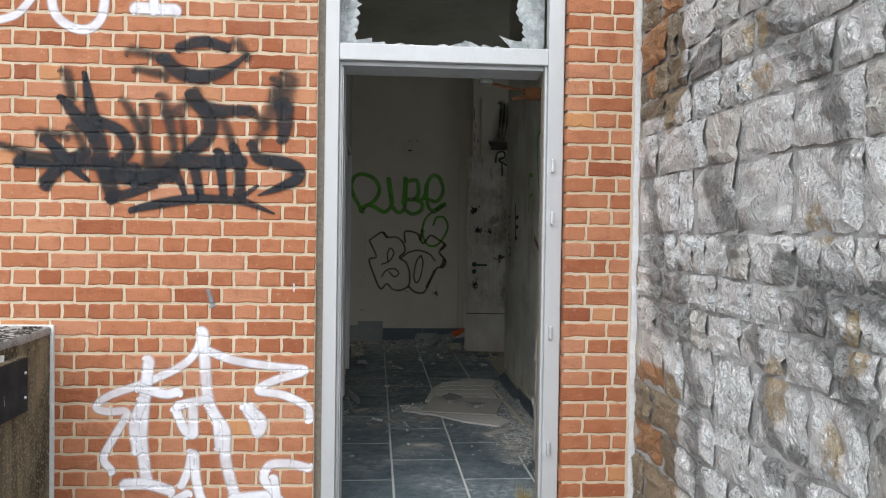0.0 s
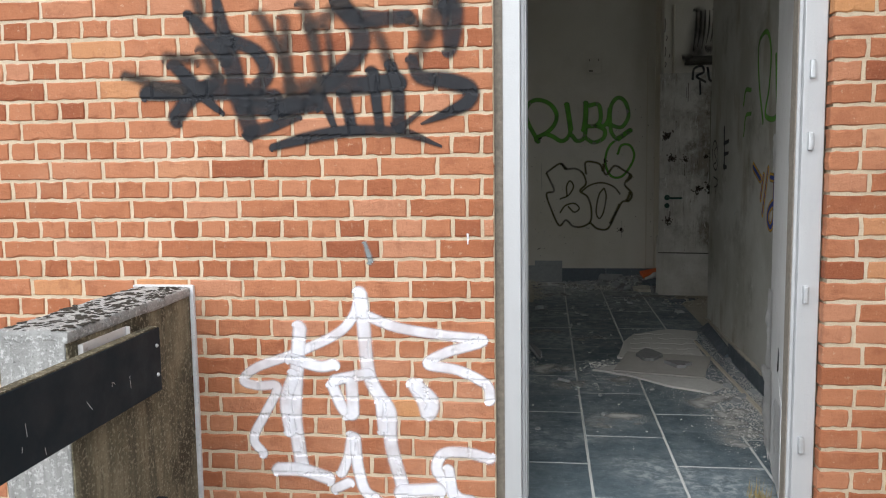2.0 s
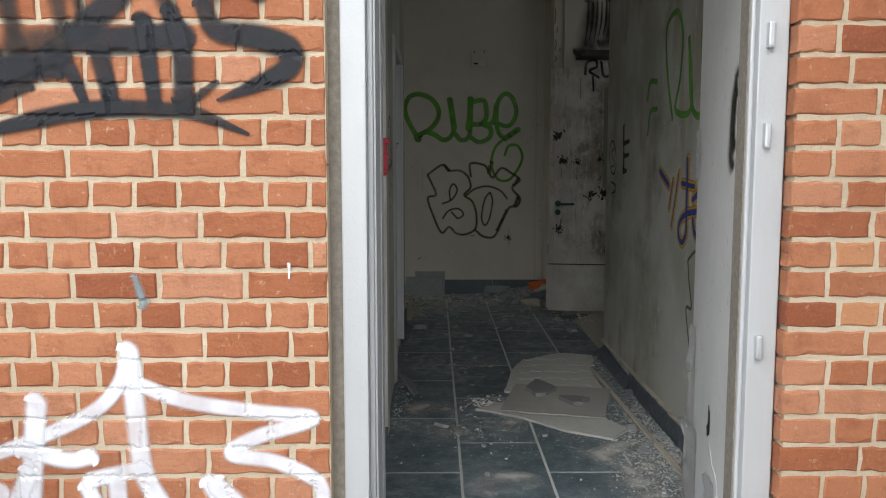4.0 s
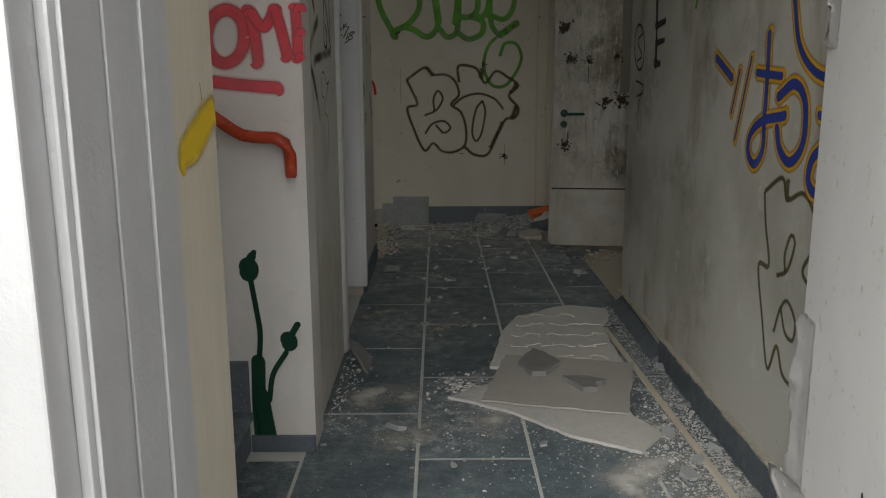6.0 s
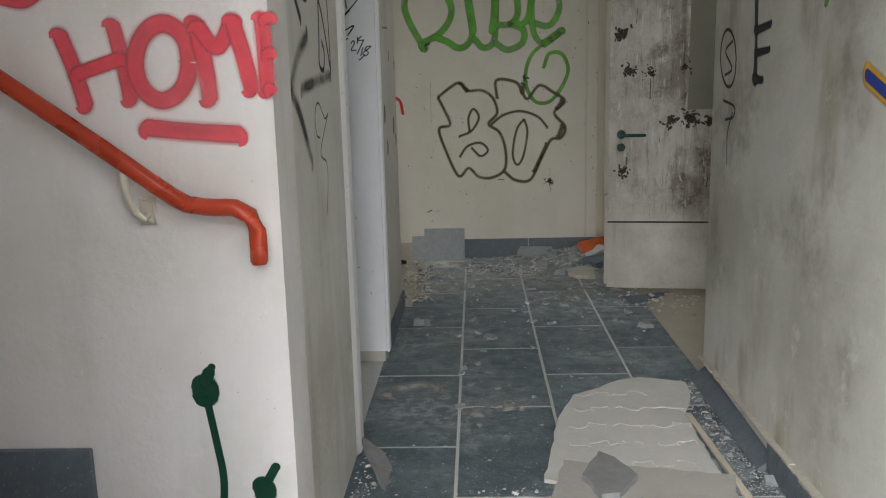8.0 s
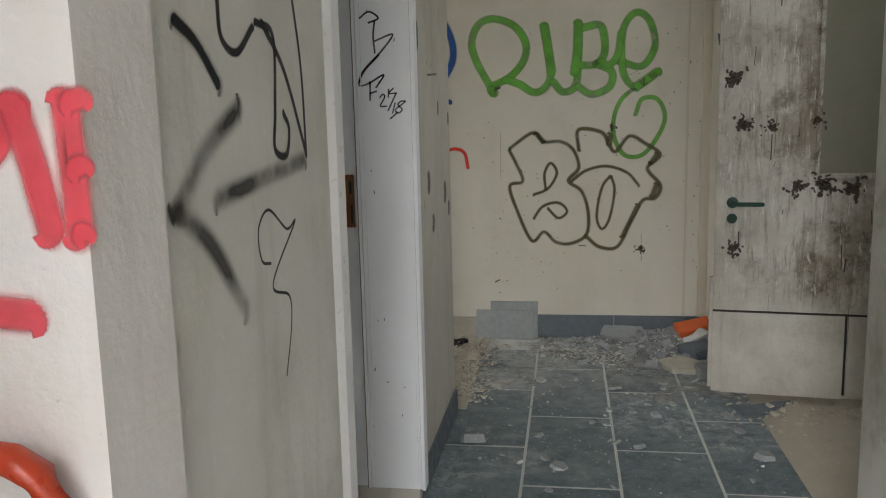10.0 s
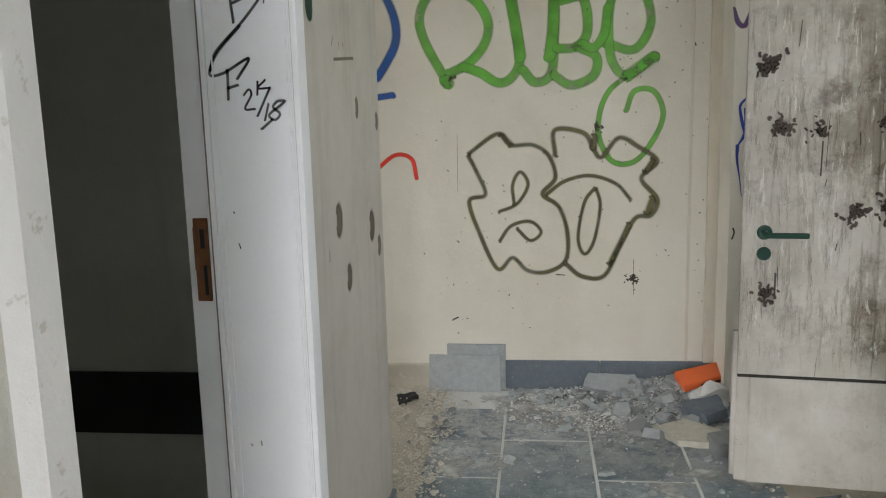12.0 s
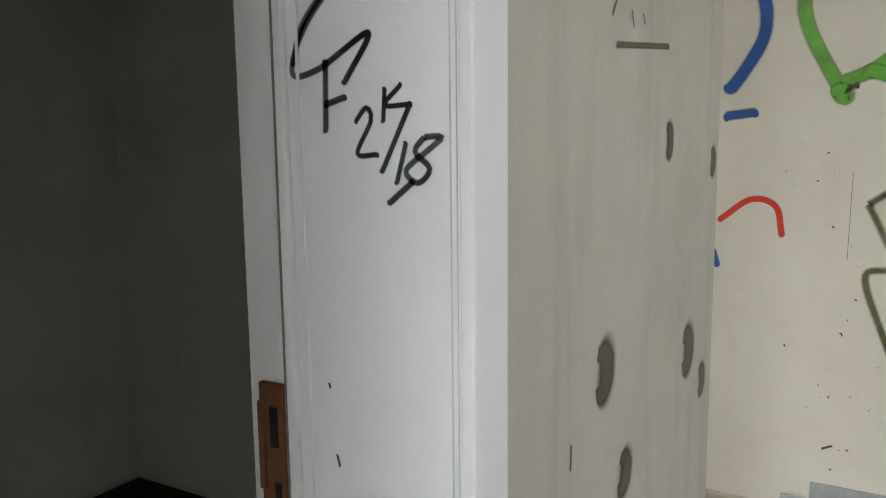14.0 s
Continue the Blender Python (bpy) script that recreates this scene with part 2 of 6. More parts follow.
    bump = s.math("ADD", s.math("ADD", s.math("MULTIPLY", ridge, 0.5), s.math("MULTIPLY", crease, 0.28)), s.math("MULTIPLY", s.noise(9, 8, 0.7), 0.4))
    return s.done(c, s.ramp(s.noise(30), 0.3, 0.7, 0.26, 0.45), shine, bump=bump, depth=0.020, spec=0.5)


M = {
    "brick": brick_material("brick", False), "brick_far": brick_material("brick_joined", True), "mortar": mortar_material(),
    "plaster": plaster_material("plaster", (0.665, 0.63, 0.555), (0.56, 0.515, 0.42), 0.5, 0.10),
    "plaster_grey": plaster_material("plaster_grey", (0.68, 0.665, 0.62), (0.46, 0.43, 0.36), 0.6, 0.4),
    "plaster_beige": plaster_material("plaster_beige", (0.54, 0.51, 0.455), (0.37, 0.335, 0.28), 0.6, 0.4),
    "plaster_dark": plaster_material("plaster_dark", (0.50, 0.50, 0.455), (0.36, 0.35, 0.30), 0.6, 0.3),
    "plaster_white": plaster_material("plaster_white", (0.79, 0.76, 0.74), (0.58, 0.525, 0.455), 0.5, 0.2),
    "plaster_bounce": plaster_material("plaster_bounce", (0.78, 0.77, 0.68), (0.56, 0.54, 0.44), 0.5, 0.4),
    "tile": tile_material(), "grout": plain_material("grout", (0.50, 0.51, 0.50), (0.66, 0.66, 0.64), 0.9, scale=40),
    "skirting": plain_material("slate_skirting", (0.085, 0.105, 0.13), (0.15, 0.175, 0.20), 0.6, scale=25, speck=(0.34, 0.35, 0.35)),
    "lining": plain_material("lining_board", (0.52, 0.475, 0.385), (0.66, 0.61, 0.51), 0.6, scale=9, stretch=(6, 6, 0.5)),
    "white_paint": plain_material("white_paint", (0.68, 0.67, 0.66), (0.80, 0.79, 0.78), 0.5, scale=7, speck=(0.52, 0.49, 0.44)),
    "jamb_paint": plain_material("jamb_paint", (0.80, 0.81, 0.84), (0.88, 0.89, 0.91), 0.45, scale=6, stretch=(1, 1, 0.2)),
    "aluminium": plain_material("aluminium", (0.46, 0.47, 0.485), (0.56, 0.57, 0.585), 0.42, 0.2, scale=14, stretch=(1, 1, 0.1)),
    "seal_and_gap": plain_material("seal_and_gap_shade", (0.10, 0.085, 0.07), (0.36, 0.32, 0.27), 0.9, scale=60),
    "lichen": plain_material("lichen", (0.015, 0.014, 0.012), (0.05, 0.045, 0.035), 0.95, scale=60),
    "rail_paint": plain_material("dark_rail_paint", (0.012, 0.018, 0.023), (0.022, 0.030, 0.036), 0.6, scale=10, speck=None, depth=0.0006, spec=0.12),
    "zinc": plain_material("zinc", (0.50, 0.52, 0.54), (0.66, 0.67, 0.69), 0.45, 0.6, scale=30),
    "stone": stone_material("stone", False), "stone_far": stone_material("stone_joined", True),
    "stone_mortar": plain_material("lime_mortar", (0.44, 0.44, 0.43), (0.64, 0.64, 0.635), 0.8, scale=14, depth=0.012),
    "ground": plain_material("bounce_paving", (0.26, 0.26, 0.25), (0.36, 0.355, 0.34), 0.95, scale=60, depth=0.004),
    "board": plain_material("plasterboard", (0.52, 0.51, 0.485), (0.66, 0.65, 0.62), 0.9, scale=16),
    "card": plain_material("cardboard", (0.38, 0.365, 0.34), (0.47, 0.455, 0.425), 0.9, scale=12, speck=(0.52, 0.50, 0.46)),
    "plaster_bits": plain_material("plaster_debris", (0.44, 0.437, 0.415), (0.66, 0.655, 0.63), 0.95, scale=40),
    "slate_bits": plain_material("slate_debris", (0.22, 0.24, 0.25), (0.40, 0.415, 0.415), 0.85, scale=30, speck=(0.55, 0.55, 0.53)),
    "slate_dark": plain_material("slate_piece", (0.17, 0.172, 0.175), (0.29, 0.292, 0.295), 0.8, scale=30),
    "red_paint": plain_material("red_lacquer", (0.42, 0.045, 0.02), (0.52, 0.07, 0.03), 0.32, scale=12, depth=0.0004),
    "green_plastic": plain_material("green_plastic", (0.002, 0.034, 0.022), (0.004, 0.048, 0.030), 0.35, scale=12, depth=0.0003, spec=0.22),
    "rust": plain_material("rust", (0.11, 0.045, 0.02), (0.25, 0.105, 0.042), 0.85, scale=40),
    "steel": plain_material("dull_steel", (0.22, 0.21, 0.19), (0.36, 0.35, 0.33), 0.5, 0.7, scale=30),
    "screed": plain_material("screed", (0.36, 0.325, 0.265), (0.48, 0.44, 0.37), 0.9, scale=8, speck=(0.55, 0.52, 0.46)),
    "black": plain_material("black_paint_and_holes", (0.006, 0.006, 0.006), (0.012, 0.012, 0.012), 0.6, scale=10),
    "orange": plain_material("orange_plastic", (0.60, 0.10, 0.02), (0.72, 0.15, 0.04), 0.5, scale=12),
    "recess_bits": plain_material("screed_debris", (0.34, 0.32, 0.265), (0.60, 0.57, 0.49), 0.95, scale=40),
    "dry_grass": plain_material("dry_grass", (0.34, 0.25, 0.09), (0.46, 0.36, 0.15), 0.9, scale=60),
    "soot_board": plain_material("sooty_board", (0.035, 0.032, 0.026), (0.10, 0.092, 0.075), 0.9, scale=14),
    "panel": plain_material("panel_board", (0.15, 0.148, 0.11), (0.22, 0.212, 0.165), 0.6, scale=8),
}


def door_material():
    """White paint under grime: brown wash, sooty runs, pale scraped drips."""
    s = Nodes("stained_door_paint")
    c = s.mix(s.ramp(s.noise(3, 5), 0.35, 0.7), (0.60, 0.58, 0.535), (0.46, 0.435, 0.385))
    sep = s.n.new("ShaderNodeSeparateXYZ")
    s.l.new(s.pos, sep.inputs[0])
    high = s.ramp(sep.outputs[2], 0.45, 0.60, 0.2, 1.0)
    inner = s.ramp(sep.outputs[0], 1.18, 1.52, 0.35, 1.0)
    patch = s.math("MULTIPLY", s.math("MULTIPLY", s.ramp(s.noise(2.6, 6, 0.7), 0.36, 0.58), high), inner)
    c = s.mix(s.math("MULTIPLY", patch, 0.85), c, (0.215, 0.185, 0.14))
    c = s.mix(s.math("MULTIPLY", patch, s.ramp(s.noise(9, 7, 0.8), 0.50, 0.62, 0.0, 0.8)), c, (0.09, 0.07, 0.05))
    runs = s.math("MULTIPLY", high, s.ramp(s.noise(38, 6, 0.75, stretch=(1, 1, 0.14)), 0.50, 0.64))
    c = s.mix(s.math("MULTIPLY", runs, s.ramp(s.noise(3.1, 4), 0.40, 0.60, 0.05, 0.75)), c, (0.20, 0.165, 0.12))
    drip = s.math("MULTIPLY", high, s.ramp(s.noise(48, 5, 0.75, stretch=(1, 1, 0.16)), 0.58, 0.64))
    c = s.mix(s.math("MULTIPLY", drip, 0.75), c, (0.66, 0.65, 0.62))
    c = s.mix(s.ramp(s.noise(13, 6, 0.8), 0.62, 0.70, 0, 0.7), c, (0.64, 0.63, 0.60))
    c = s.mix(s.ramp(s.noise(70, 5, 0.8), 0.64, 0.69, 0, 0.85), c, (0.10, 0.07, 0.05))
    return s.done(c, 0.6, bump=s.math("ADD", s.noise(40, 5), runs), depth=0.002)


def right_wall_material():
    """Grey plaster with brown damp stains running down and pale scuffed patches."""
    s = Nodes("plaster_right")
    c = s.mix(s.ramp(s.noise(1.4, 5, 0.6), 0.40, 0.68), (0.60, 0.59, 0.545), (0.44, 0.43, 0.375))
    c = s.mix(s.ramp(s.noise(2.6, 5, 0.6, stretch=(1, 1, 0.35)), 0.52, 0.66, 0, 0.75), c, (0.33, 0.285, 0.21))
    c = s.mix(s.ramp(s.noise(1.1, 6, 0.7), 0.54, 0.70, 0, 0.7), c, (0.22, 0.205, 0.155))
    c = s.mix(s.ramp(s.noise(6, 6, 0.75), 0.58, 0.68, 0, 0.55), c, (0.70, 0.70, 0.68))
    c = s.mix(s.ramp(s.noise(45, 5, 0.8), 0.66, 0.70, 0, 0.7), c, (0.74, 0.74, 0.72))
    c = s.mix(s.ramp(s.noise(55, 4, 0.8, stretch=(1, 1, 0.6)), 0.67, 0.71, 0, 0.7), c, (0.12, 0.11, 0.08))
    return s.done(c, 0.65, bump=s.math("ADD", s.noise(45, 6, 0.65), s.math("MULTIPLY", s.noise(5, 4), 2.5)), depth=0.0022, spec=0.35)


def concrete_material(name, a, b, pebble, streaks):
    """Exposed aggregate: light grit in a darker matrix, washed down in streaks."""
    s = Nodes(name)
    c = s.mix(s.ramp(s.noise(12, 6, 0.7, stretch=(1, 1, 0.1)), 0.35, 0.65), a, b)
    c = s.mix(s.ramp(s.noise(2.5, 4), 0.4, 0.65, 0, streaks), c, tuple(v * 0.45 for v in a))
    grit = s.noise(85, 5, 0.7)
    c = s.mix(s.ramp(grit, 0.52, 0.62, 0, 0.75), c, pebble)
    c = s.mix(s.ramp(s.noise(120, 4, 0.7), 0.60, 0.68, 0, 0.8), c, tuple(v * 0.3 for v in a))
    return s.done(c, 0.95, bump=grit, depth=0.008, spec=0.2)


def shard_material():
    """Dirty wired glass, half see-through, with a fine mesh of wire lines."""
    s = Nodes("wired_glass")
    c = s.mix(s.ramp(s.noise(14, 5, 0.7), 0.35, 0.65), (0.30, 0.33, 0.34), (0.62, 0.65, 0.66))
    s.done(c, 0.22, bump=s.voronoi(26, "DISTANCE_TO_EDGE"), depth=0.004, spec=0.5)
    clear = s.n.new("ShaderNodeBsdfTransparent")
    clear.inputs[0].default_value = (0.80, 0.84, 0.84, 1)
    mix = s.n.new("ShaderNodeMixShader")
    s.l.new(s.ramp(s.noise(9, 5, 0.7), 0.35, 0.65, 0.30, 0.75), mix.inputs[0])
    s.l.new(clear.outputs[0], mix.inputs[1])
    s.l.new(s.bsdf.outputs[0], mix.inputs[2])
    s.l.new(mix.outputs[0], s.n["Material Output"].inputs["Surface"])
    return s.mat


M["concrete"] = concrete_material("pebble_concrete", (0.30, 0.30, 0.29), (0.46, 0.46, 0.45), (0.66, 0.66, 0.66), 0.2)
M["concrete_mossy"] = concrete_material("mossy_concrete", (0.13, 0.115, 0.08), (0.30, 0.26, 0.175), (0.40, 0.36, 0.26), 0.8)
M["seal"] = plain_material("grey_filler", (0.48, 0.48, 0.49), (0.86, 0.86, 0.88), 0.8, scale=26, speck=(0.12, 0.11, 0.10))
M["door"] = door_material()
M["plaster_right"] = right_wall_material()
M["glass"] = shard_material()


# ---- building helpers ----
def box(bm, x0, x1, y0, y1, z0, z1, bevel=0.0):
    """A box between the given limits, its edges rounded by bevel."""
    made = bmesh.ops.create_cube(bm, size=1.0, matrix=Matrix.Translation(((x0 + x1) / 2, (y0 + y1) / 2, (z0 + z1) / 2)) @ Matrix.Diagonal((x1 - x0, y1 - y0, z1 - z0, 1)))
    if bevel:
        edges = list({e for v in made["verts"] for e in v.link_edges})
        bmesh.ops.bevel(bm, geom=edges, offset=bevel, segments=2, profile=0.6, affect="EDGES")
    return bm


def boxes(*limits, bevel=0.0):
    bm = bmesh.new()
    for b in limits:
        box(bm, *b, bevel)
    return bm


def mesh_of(name, bm, material, smooth=False):
    me = bpy.data.meshes.new(name)
    bmesh.ops.recalc_face_normals(bm, faces=bm.faces)
    bm.to_mesh(me)
    bm.free()
    me.materials.append(material)
    if smooth:
        for p in me.polygons:
            p.use_smooth = True
    return me


def part(name, bm, material, parent=None, label="", smooth=False):
    """One mesh object from a bmesh, under parent if there is one."""
    ob = new(name, mesh_of(name, bm, material, smooth))
    ob.parent = parent
    return tagged(ob, label) if label else ob


def thing(name, label, category, m=Matrix.Identity(4), group="", kind=""):
    ob = new(name)
    ob.empty_display_size = 0.1
    ob.matrix_basis = m
    return tagged(ob, label, category, group, kind)


def structure(name, bm, material, label, category):
    return tagged(part(name, bm, material), label, category, "", "structure")


def tube(bm, points, radius, sides=12):
    """A round bar along points, with closed ends."""
    pts = [Vector(p) for p in points]
    rings = []
    for i, p in enumerate(pts):
        d = (pts[min(i + 1, len(pts) - 1)] - pts[max(i - 1, 0)]).normalized()
        side = d.cross(Vector((0, 0, 1))) if abs(d.z) < 0.9 else d.cross(Vector((0, 1, 0)))
        side.normalize()
        up = side.cross(d)
        rings.append([bm.verts.new(p + radius * (math.cos(a) * side + math.sin(a) * up)) for a in (2 * math.pi * k / sides for k in range(sides))])
    for a, b in zip(rings, rings[1:]):
        for k in range(sides):
            bm.faces.new((a[k], a[(k + 1) % sides], b[(k + 1) % sides], b[k]))
    bm.faces.new(rings[0]), bm.faces.new(rings[-1])
    return bm


def curve_points(points, step):
    """Points every step along a smooth line through the given ones."""
    p = [np.array(q, float) for q in points]
    if len(p) == 2:
        n = max(2, int(np.linalg.norm(p[1] - p[0]) / step))
        return [p[0] + (p[1] - p[0]) * k / n for k in range(n + 1)]
    e = [2 * p[0] - p[1]] + p + [2 * p[-1] - p[-2]]
    out = []
    for a, b, c, d in zip(e, e[1:], e[2:], e[3:]):
        n = max(1, int(np.linalg.norm(c - b) / step))
        for k in range(n):
            t = k / n
            out.append(0.5 * (2 * b + (c - a) * t + (2 * a - 5 * b + 4 * c - d) * t * t + (3 * b - a - 3 * c + d) * t ** 3))
    return out + [p[-1]]


def spray(name, parent, material, place, strokes, step=0.012, across=4, label=""):
    """Painted strokes on a wall, as one thin skin. strokes: (width, ((u, v), ...)); place(u, v, layer) gives the point on the wall."""
    bm = bmesh.new()
    uv = bm.loops.layers.uv.new("UVMap")
    for layer, (width, points) in enumerate(strokes):
        line = curve_points(points, step)
        rows = []
        widths = width if isinstance(width, tuple) else (width, width)
        width = widths[-1]
        for i, p in enumerate(line):
            w = float(np.interp(i / max(1, len(line) - 1), np.linspace(0, 1, len(widths)), widths))
            d = line[min(i + 1, len(line) - 1)] - line[max(i - 1, 0)]
            length = math.hypot(*d) or 1.0
            nrm = np.array((-d[1], d[0])) / length
            rows.append([(p + nrm * w * s / across, s / across) for s in range(-across, across + 1)])
        # rounded ends
        head, tail = (line[0] - line[1]), (line[-1] - line[-2])
        caps = [(r, 0.0) for r in rows]
        first = [(np.array(q) + head / (math.hypot(*head) or 1) * widths[0] * math.sqrt(max(0, 1 - s * s)), s) for q, s in rows[0]]
        last = [(np.array(q) + tail / (math.hypot(*tail) or 1) * width * math.sqrt(max(0, 1 - s * s)), s) for q, s in rows[-1]]
        if math.hypot(*(line[0] - line[-1])) > 0.2 * width:
            caps = [(first, 1.0)] + caps + [(last, 1.0)]
        verts = [[(bm.verts.new(place(q[0], q[1], layer + 0.9 * i / len(caps))), (1.0 if end and abs(s) < 1 else s)) for q, s in r] for i, (r, end) in enumerate(caps)]
        for a, b in zip(verts, verts[1:]):
            for k in range(2 * across):
                quad = (a[k], a[k + 1], b[k + 1], b[k])
                f = bm.faces.new([v for v, _ in quad])
                for loop, (_, s) in zip(f.loops, quad):
                    loop[uv].uv = (s, 0)
    me = bpy.data.meshes.new(name)
    bm.to_mesh(me)
    bm.free()
    me.materials.append(material)
    ob = new(name, me)
    ob.parent = parent
    return tagged(ob, label) if label else ob


# ---- the setting ----
FRONT, INNER = 3.77, 4.48          # outer and inner face of the front wall
LEFT, RIGHT, FAR = -0.20, 1.272, 10.375   # corridor walls
TOP = 3.5                         # ceiling

# out-of-view ground, its grey raised to bounce light into the corridor
ground = structure("ground", boxes((-60, 60, -80, FRONT + 0.18, -0.5, -0.02)), M["ground"], "unseen ground before the brick building, pale grey to bounce light indoors", "ground")

wall_front = structure("wall_front", boxes(
    (-4.2, -0.214, FRONT + 0.005, INNER, -0.3, 3.6), (0.957, 1.55, FRONT + 0.005, 3.88, -0.3, 3.6), (0.985, 1.55, 3.88, 4.12, -0.3, 3.6), (1.12, 1.55, 4.12, INNER, -0.3, 3.6), (-0.214, 0.948, FRONT + 0.005, INNER, 2.86, 3.6)),
    M["mortar"], "red brick front wall with pale sandy mortar", "wall")
floor = structure("floor", boxes((-4.2, RIGHT, FRONT + 0.18, FAR + 0.2, -0.3, -0.0016)), M["grout"], "dusty pale grout bed under dark slate tiles", "floor")
floor_side = structure("floor_side", boxes((RIGHT, 4.0, 7.0, FAR + 0.2, -0.3, -0.004)), M["screed"], "bare beige screed floor of the side room", "floor")
floor_recess = structure("floor_recess", boxes((-2.4, -0.150, 8.93, FAR, -0.02, 0.004)), M["screed"], "bare dusty screed of the recess", "floor")
# unseen ceiling, its plaster kept pale to bounce light onto the upper walls
ceiling = structure("ceiling", boxes((-4.2, 4.0, INNER, FAR + 0.3, TOP, TOP + 0.2)), M["plaster_bounce"], "plain pale plaster ceiling out of view, bright for bounce light", "ceiling")
wall_far = structure("wall_far", boxes((-2.4, 4.0, FAR, FAR + 0.2, -0.3, TOP)), M["plaster"], "cream painted end wall with sprayed graffiti", "wall")
wall_right = structure("wall_right", boxes((RIGHT, RIGHT + 0.16, INNER, 7.574, -0.3, TOP)), M["plaster_right"], "stained greyish plaster corridor wall with graffiti", "wall")
wall_side_near = structure("wall_side_near", boxes((RIGHT + 0.16, 4.0, 7.40, 7.574, -0.3, TOP)), M["plaster"], "plain plaster wall of the side room", "wall")
# window opening added for the fill lamp, never in view
wall_side_end = structure("wall_side_end", boxes((2.75, 2.95, 7.574, 7.75, -0.3, TOP), (2.75, 2.95, 9.35, FAR, -0.3, TOP), (2.75, 2.95, 7.75, 9.35, -0.3, 1.6), (2.75, 2.95, 7.75, 9.35, 3.3, TOP)), M["plaster"], "plaster outer wall of the side room with an added window opening", "wall")
wall_stair = structure("wall_stair", boxes((-3.2, LEFT + 0.018, 5.785, 5.97, -0.3, TOP)), M["plaster_white"], "white plaster wall beside the stairs, sprayed with paint", "wall")
wall_left = structure("wall_left", boxes((-0.45, LEFT, 5.97, 6.88, -0.3, TOP), (-0.45, LEFT, 6.88, 7.875, 2.10, TOP)), M["plaster_grey"], "grey plaster corridor wall scrawled with black tags", "wall")
wall_left_far = structure("wall_left_far", boxes((-0.45, LEFT - 0.008, 7.90, 8.93, -0.3, TOP)), M["plaster_beige"], "beige plaster wall with dark oval stains", "wall")
wall_recess = structure("wall_recess", boxes((-2.4, -0.45, 8.75, 8.93, -0.3, TOP), (-2.5, -2.4, 8.93, 9.1, -0.3, TOP), (-2.5, -2.4, 10.25, FAR, -0.3, TOP), (-2.5, -2.4, 9.1, 10.25, -0.3, 0.85), (-2.5, -2.4, 9.1, 10.25, 2.5, TOP)), M["plaster"], "plain plaster walls of the recess, with an added window opening", "wall")
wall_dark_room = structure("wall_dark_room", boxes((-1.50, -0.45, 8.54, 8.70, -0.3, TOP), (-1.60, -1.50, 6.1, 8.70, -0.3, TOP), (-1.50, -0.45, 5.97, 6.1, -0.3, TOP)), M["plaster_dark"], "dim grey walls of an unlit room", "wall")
wall_stair_end = structure("wall_stair_end", boxes((-3.3, -3.2, INNER, 5.97, -0.3, 1.9), (-3.3, -3.2, INNER, 4.65, 1.9, TOP), (-3.3, -3.2, 5.65, 5.97, 1.9, TOP), (-3.3, -3.2, 4.65, 5.65, 3.2, TOP)), M["plaster"], "plain plaster wall with an added opening for the stair lamp", "wall")
wall_pier = structure("wall_pier", boxes((1.243, 1.40, 10.10, FAR, -0.3, TOP), (1.40, 2.35, 10.10, 10.30, 2.30, TOP), (2.35, 3.9, 10.10, 10.30, -0.3, TOP)), M["plaster"], "cream plaster pier and wall round a doorway", "wall")


# ---- front door frame ----
door_frame = thing("door_frame", "weathered aluminium door frame with a broken transom window", "door frame", pose(0, 0, 0), kind="structure")
F0, F1 = 3.812, 4.10
part("left_post", boxes((-0.182, -0.118, F0, F1, 0, 2.86), (-0.118, -0.104, F0 + 0.05, 4.19, 0, 2.19), bevel=0.004), M["aluminium"], door_frame)
part("inner_lip", boxes((-0.104, -0.098, 3.875, 3.965, 0.01, 2.16), (-0.104, -0.0995, 3.98, 4.075, 0.01, 2.16), (-0.104, -0.098, 4.09, 4.185, 0.01, 2.16), bevel=0.002), M["aluminium"], door_frame, "grooved inner strips")
part("right_post", boxes((0.868, 0.944, F0, 3.872, 0, 2.86), (0.856, 0.868, F0 + 0.022, 3.866, 0, 2.19), bevel=0.004), M["aluminium"], door_frame)
# solid dark strip stands in for the shade between leaf and post
part("gap_shade_strip", boxes((0.852, 0.858, F0 + 0.03, 3.90, 0, 2.18)), M["seal_and_gap"], door_frame, "dark strip for the shaded gap beside the open leaf")
part("transom_bar", boxes((-0.118, 0.868, F0 + 0.004, F1, 2.185, 2.262), (-0.118, 0.868, F0 + 0.045, F1, 2.165, 2.185), bevel=0.004), M["aluminium"], door_frame)
part("head", boxes((-0.118, 0.868, F0 + 0.004, F1, 2.80, 2.86), bevel=0.004), M["aluminium"], door_frame)
part("seal", boxes((-0.214, -0.182, F0 + 0.012, F1, 0, 2.86)), M["seal_and_gap"], door_frame, "crumbling dark sealing strip")
part("threshold", boxes((-0.118, 0.868, F0 + 0.02, 3.95, -0.02, 0.012), bevel=0.003), M["steel"], door_frame)
for z in (0.36, 0.915, 1.46, 1.709):
    part("hinge", boxes((0.886, 0.904, F0 - 0.018, F0 + 0.004, z - 0.032, z + 0.032), bevel=0.005), M["zinc"], door_frame)
lining_left = structure("lining_left", boxes((-0.30, -0.125, 4.19, INNER + 0.012, 0, 2.86)), M["lining"], "beige grained lining board of the doorway, marked with yellow spray", "trim")
entrance_door = thing("entrance_door", "white entrance door leaf standing open, its skin peeling near the floor", "door", pose(0.874, 3.885, 0.012, 0, 0, 80))
part("leaf", boxes((0, 0.905, -0.042, 0, 0, 2.15), bevel=0.003), M["white_paint"], entrance_door)
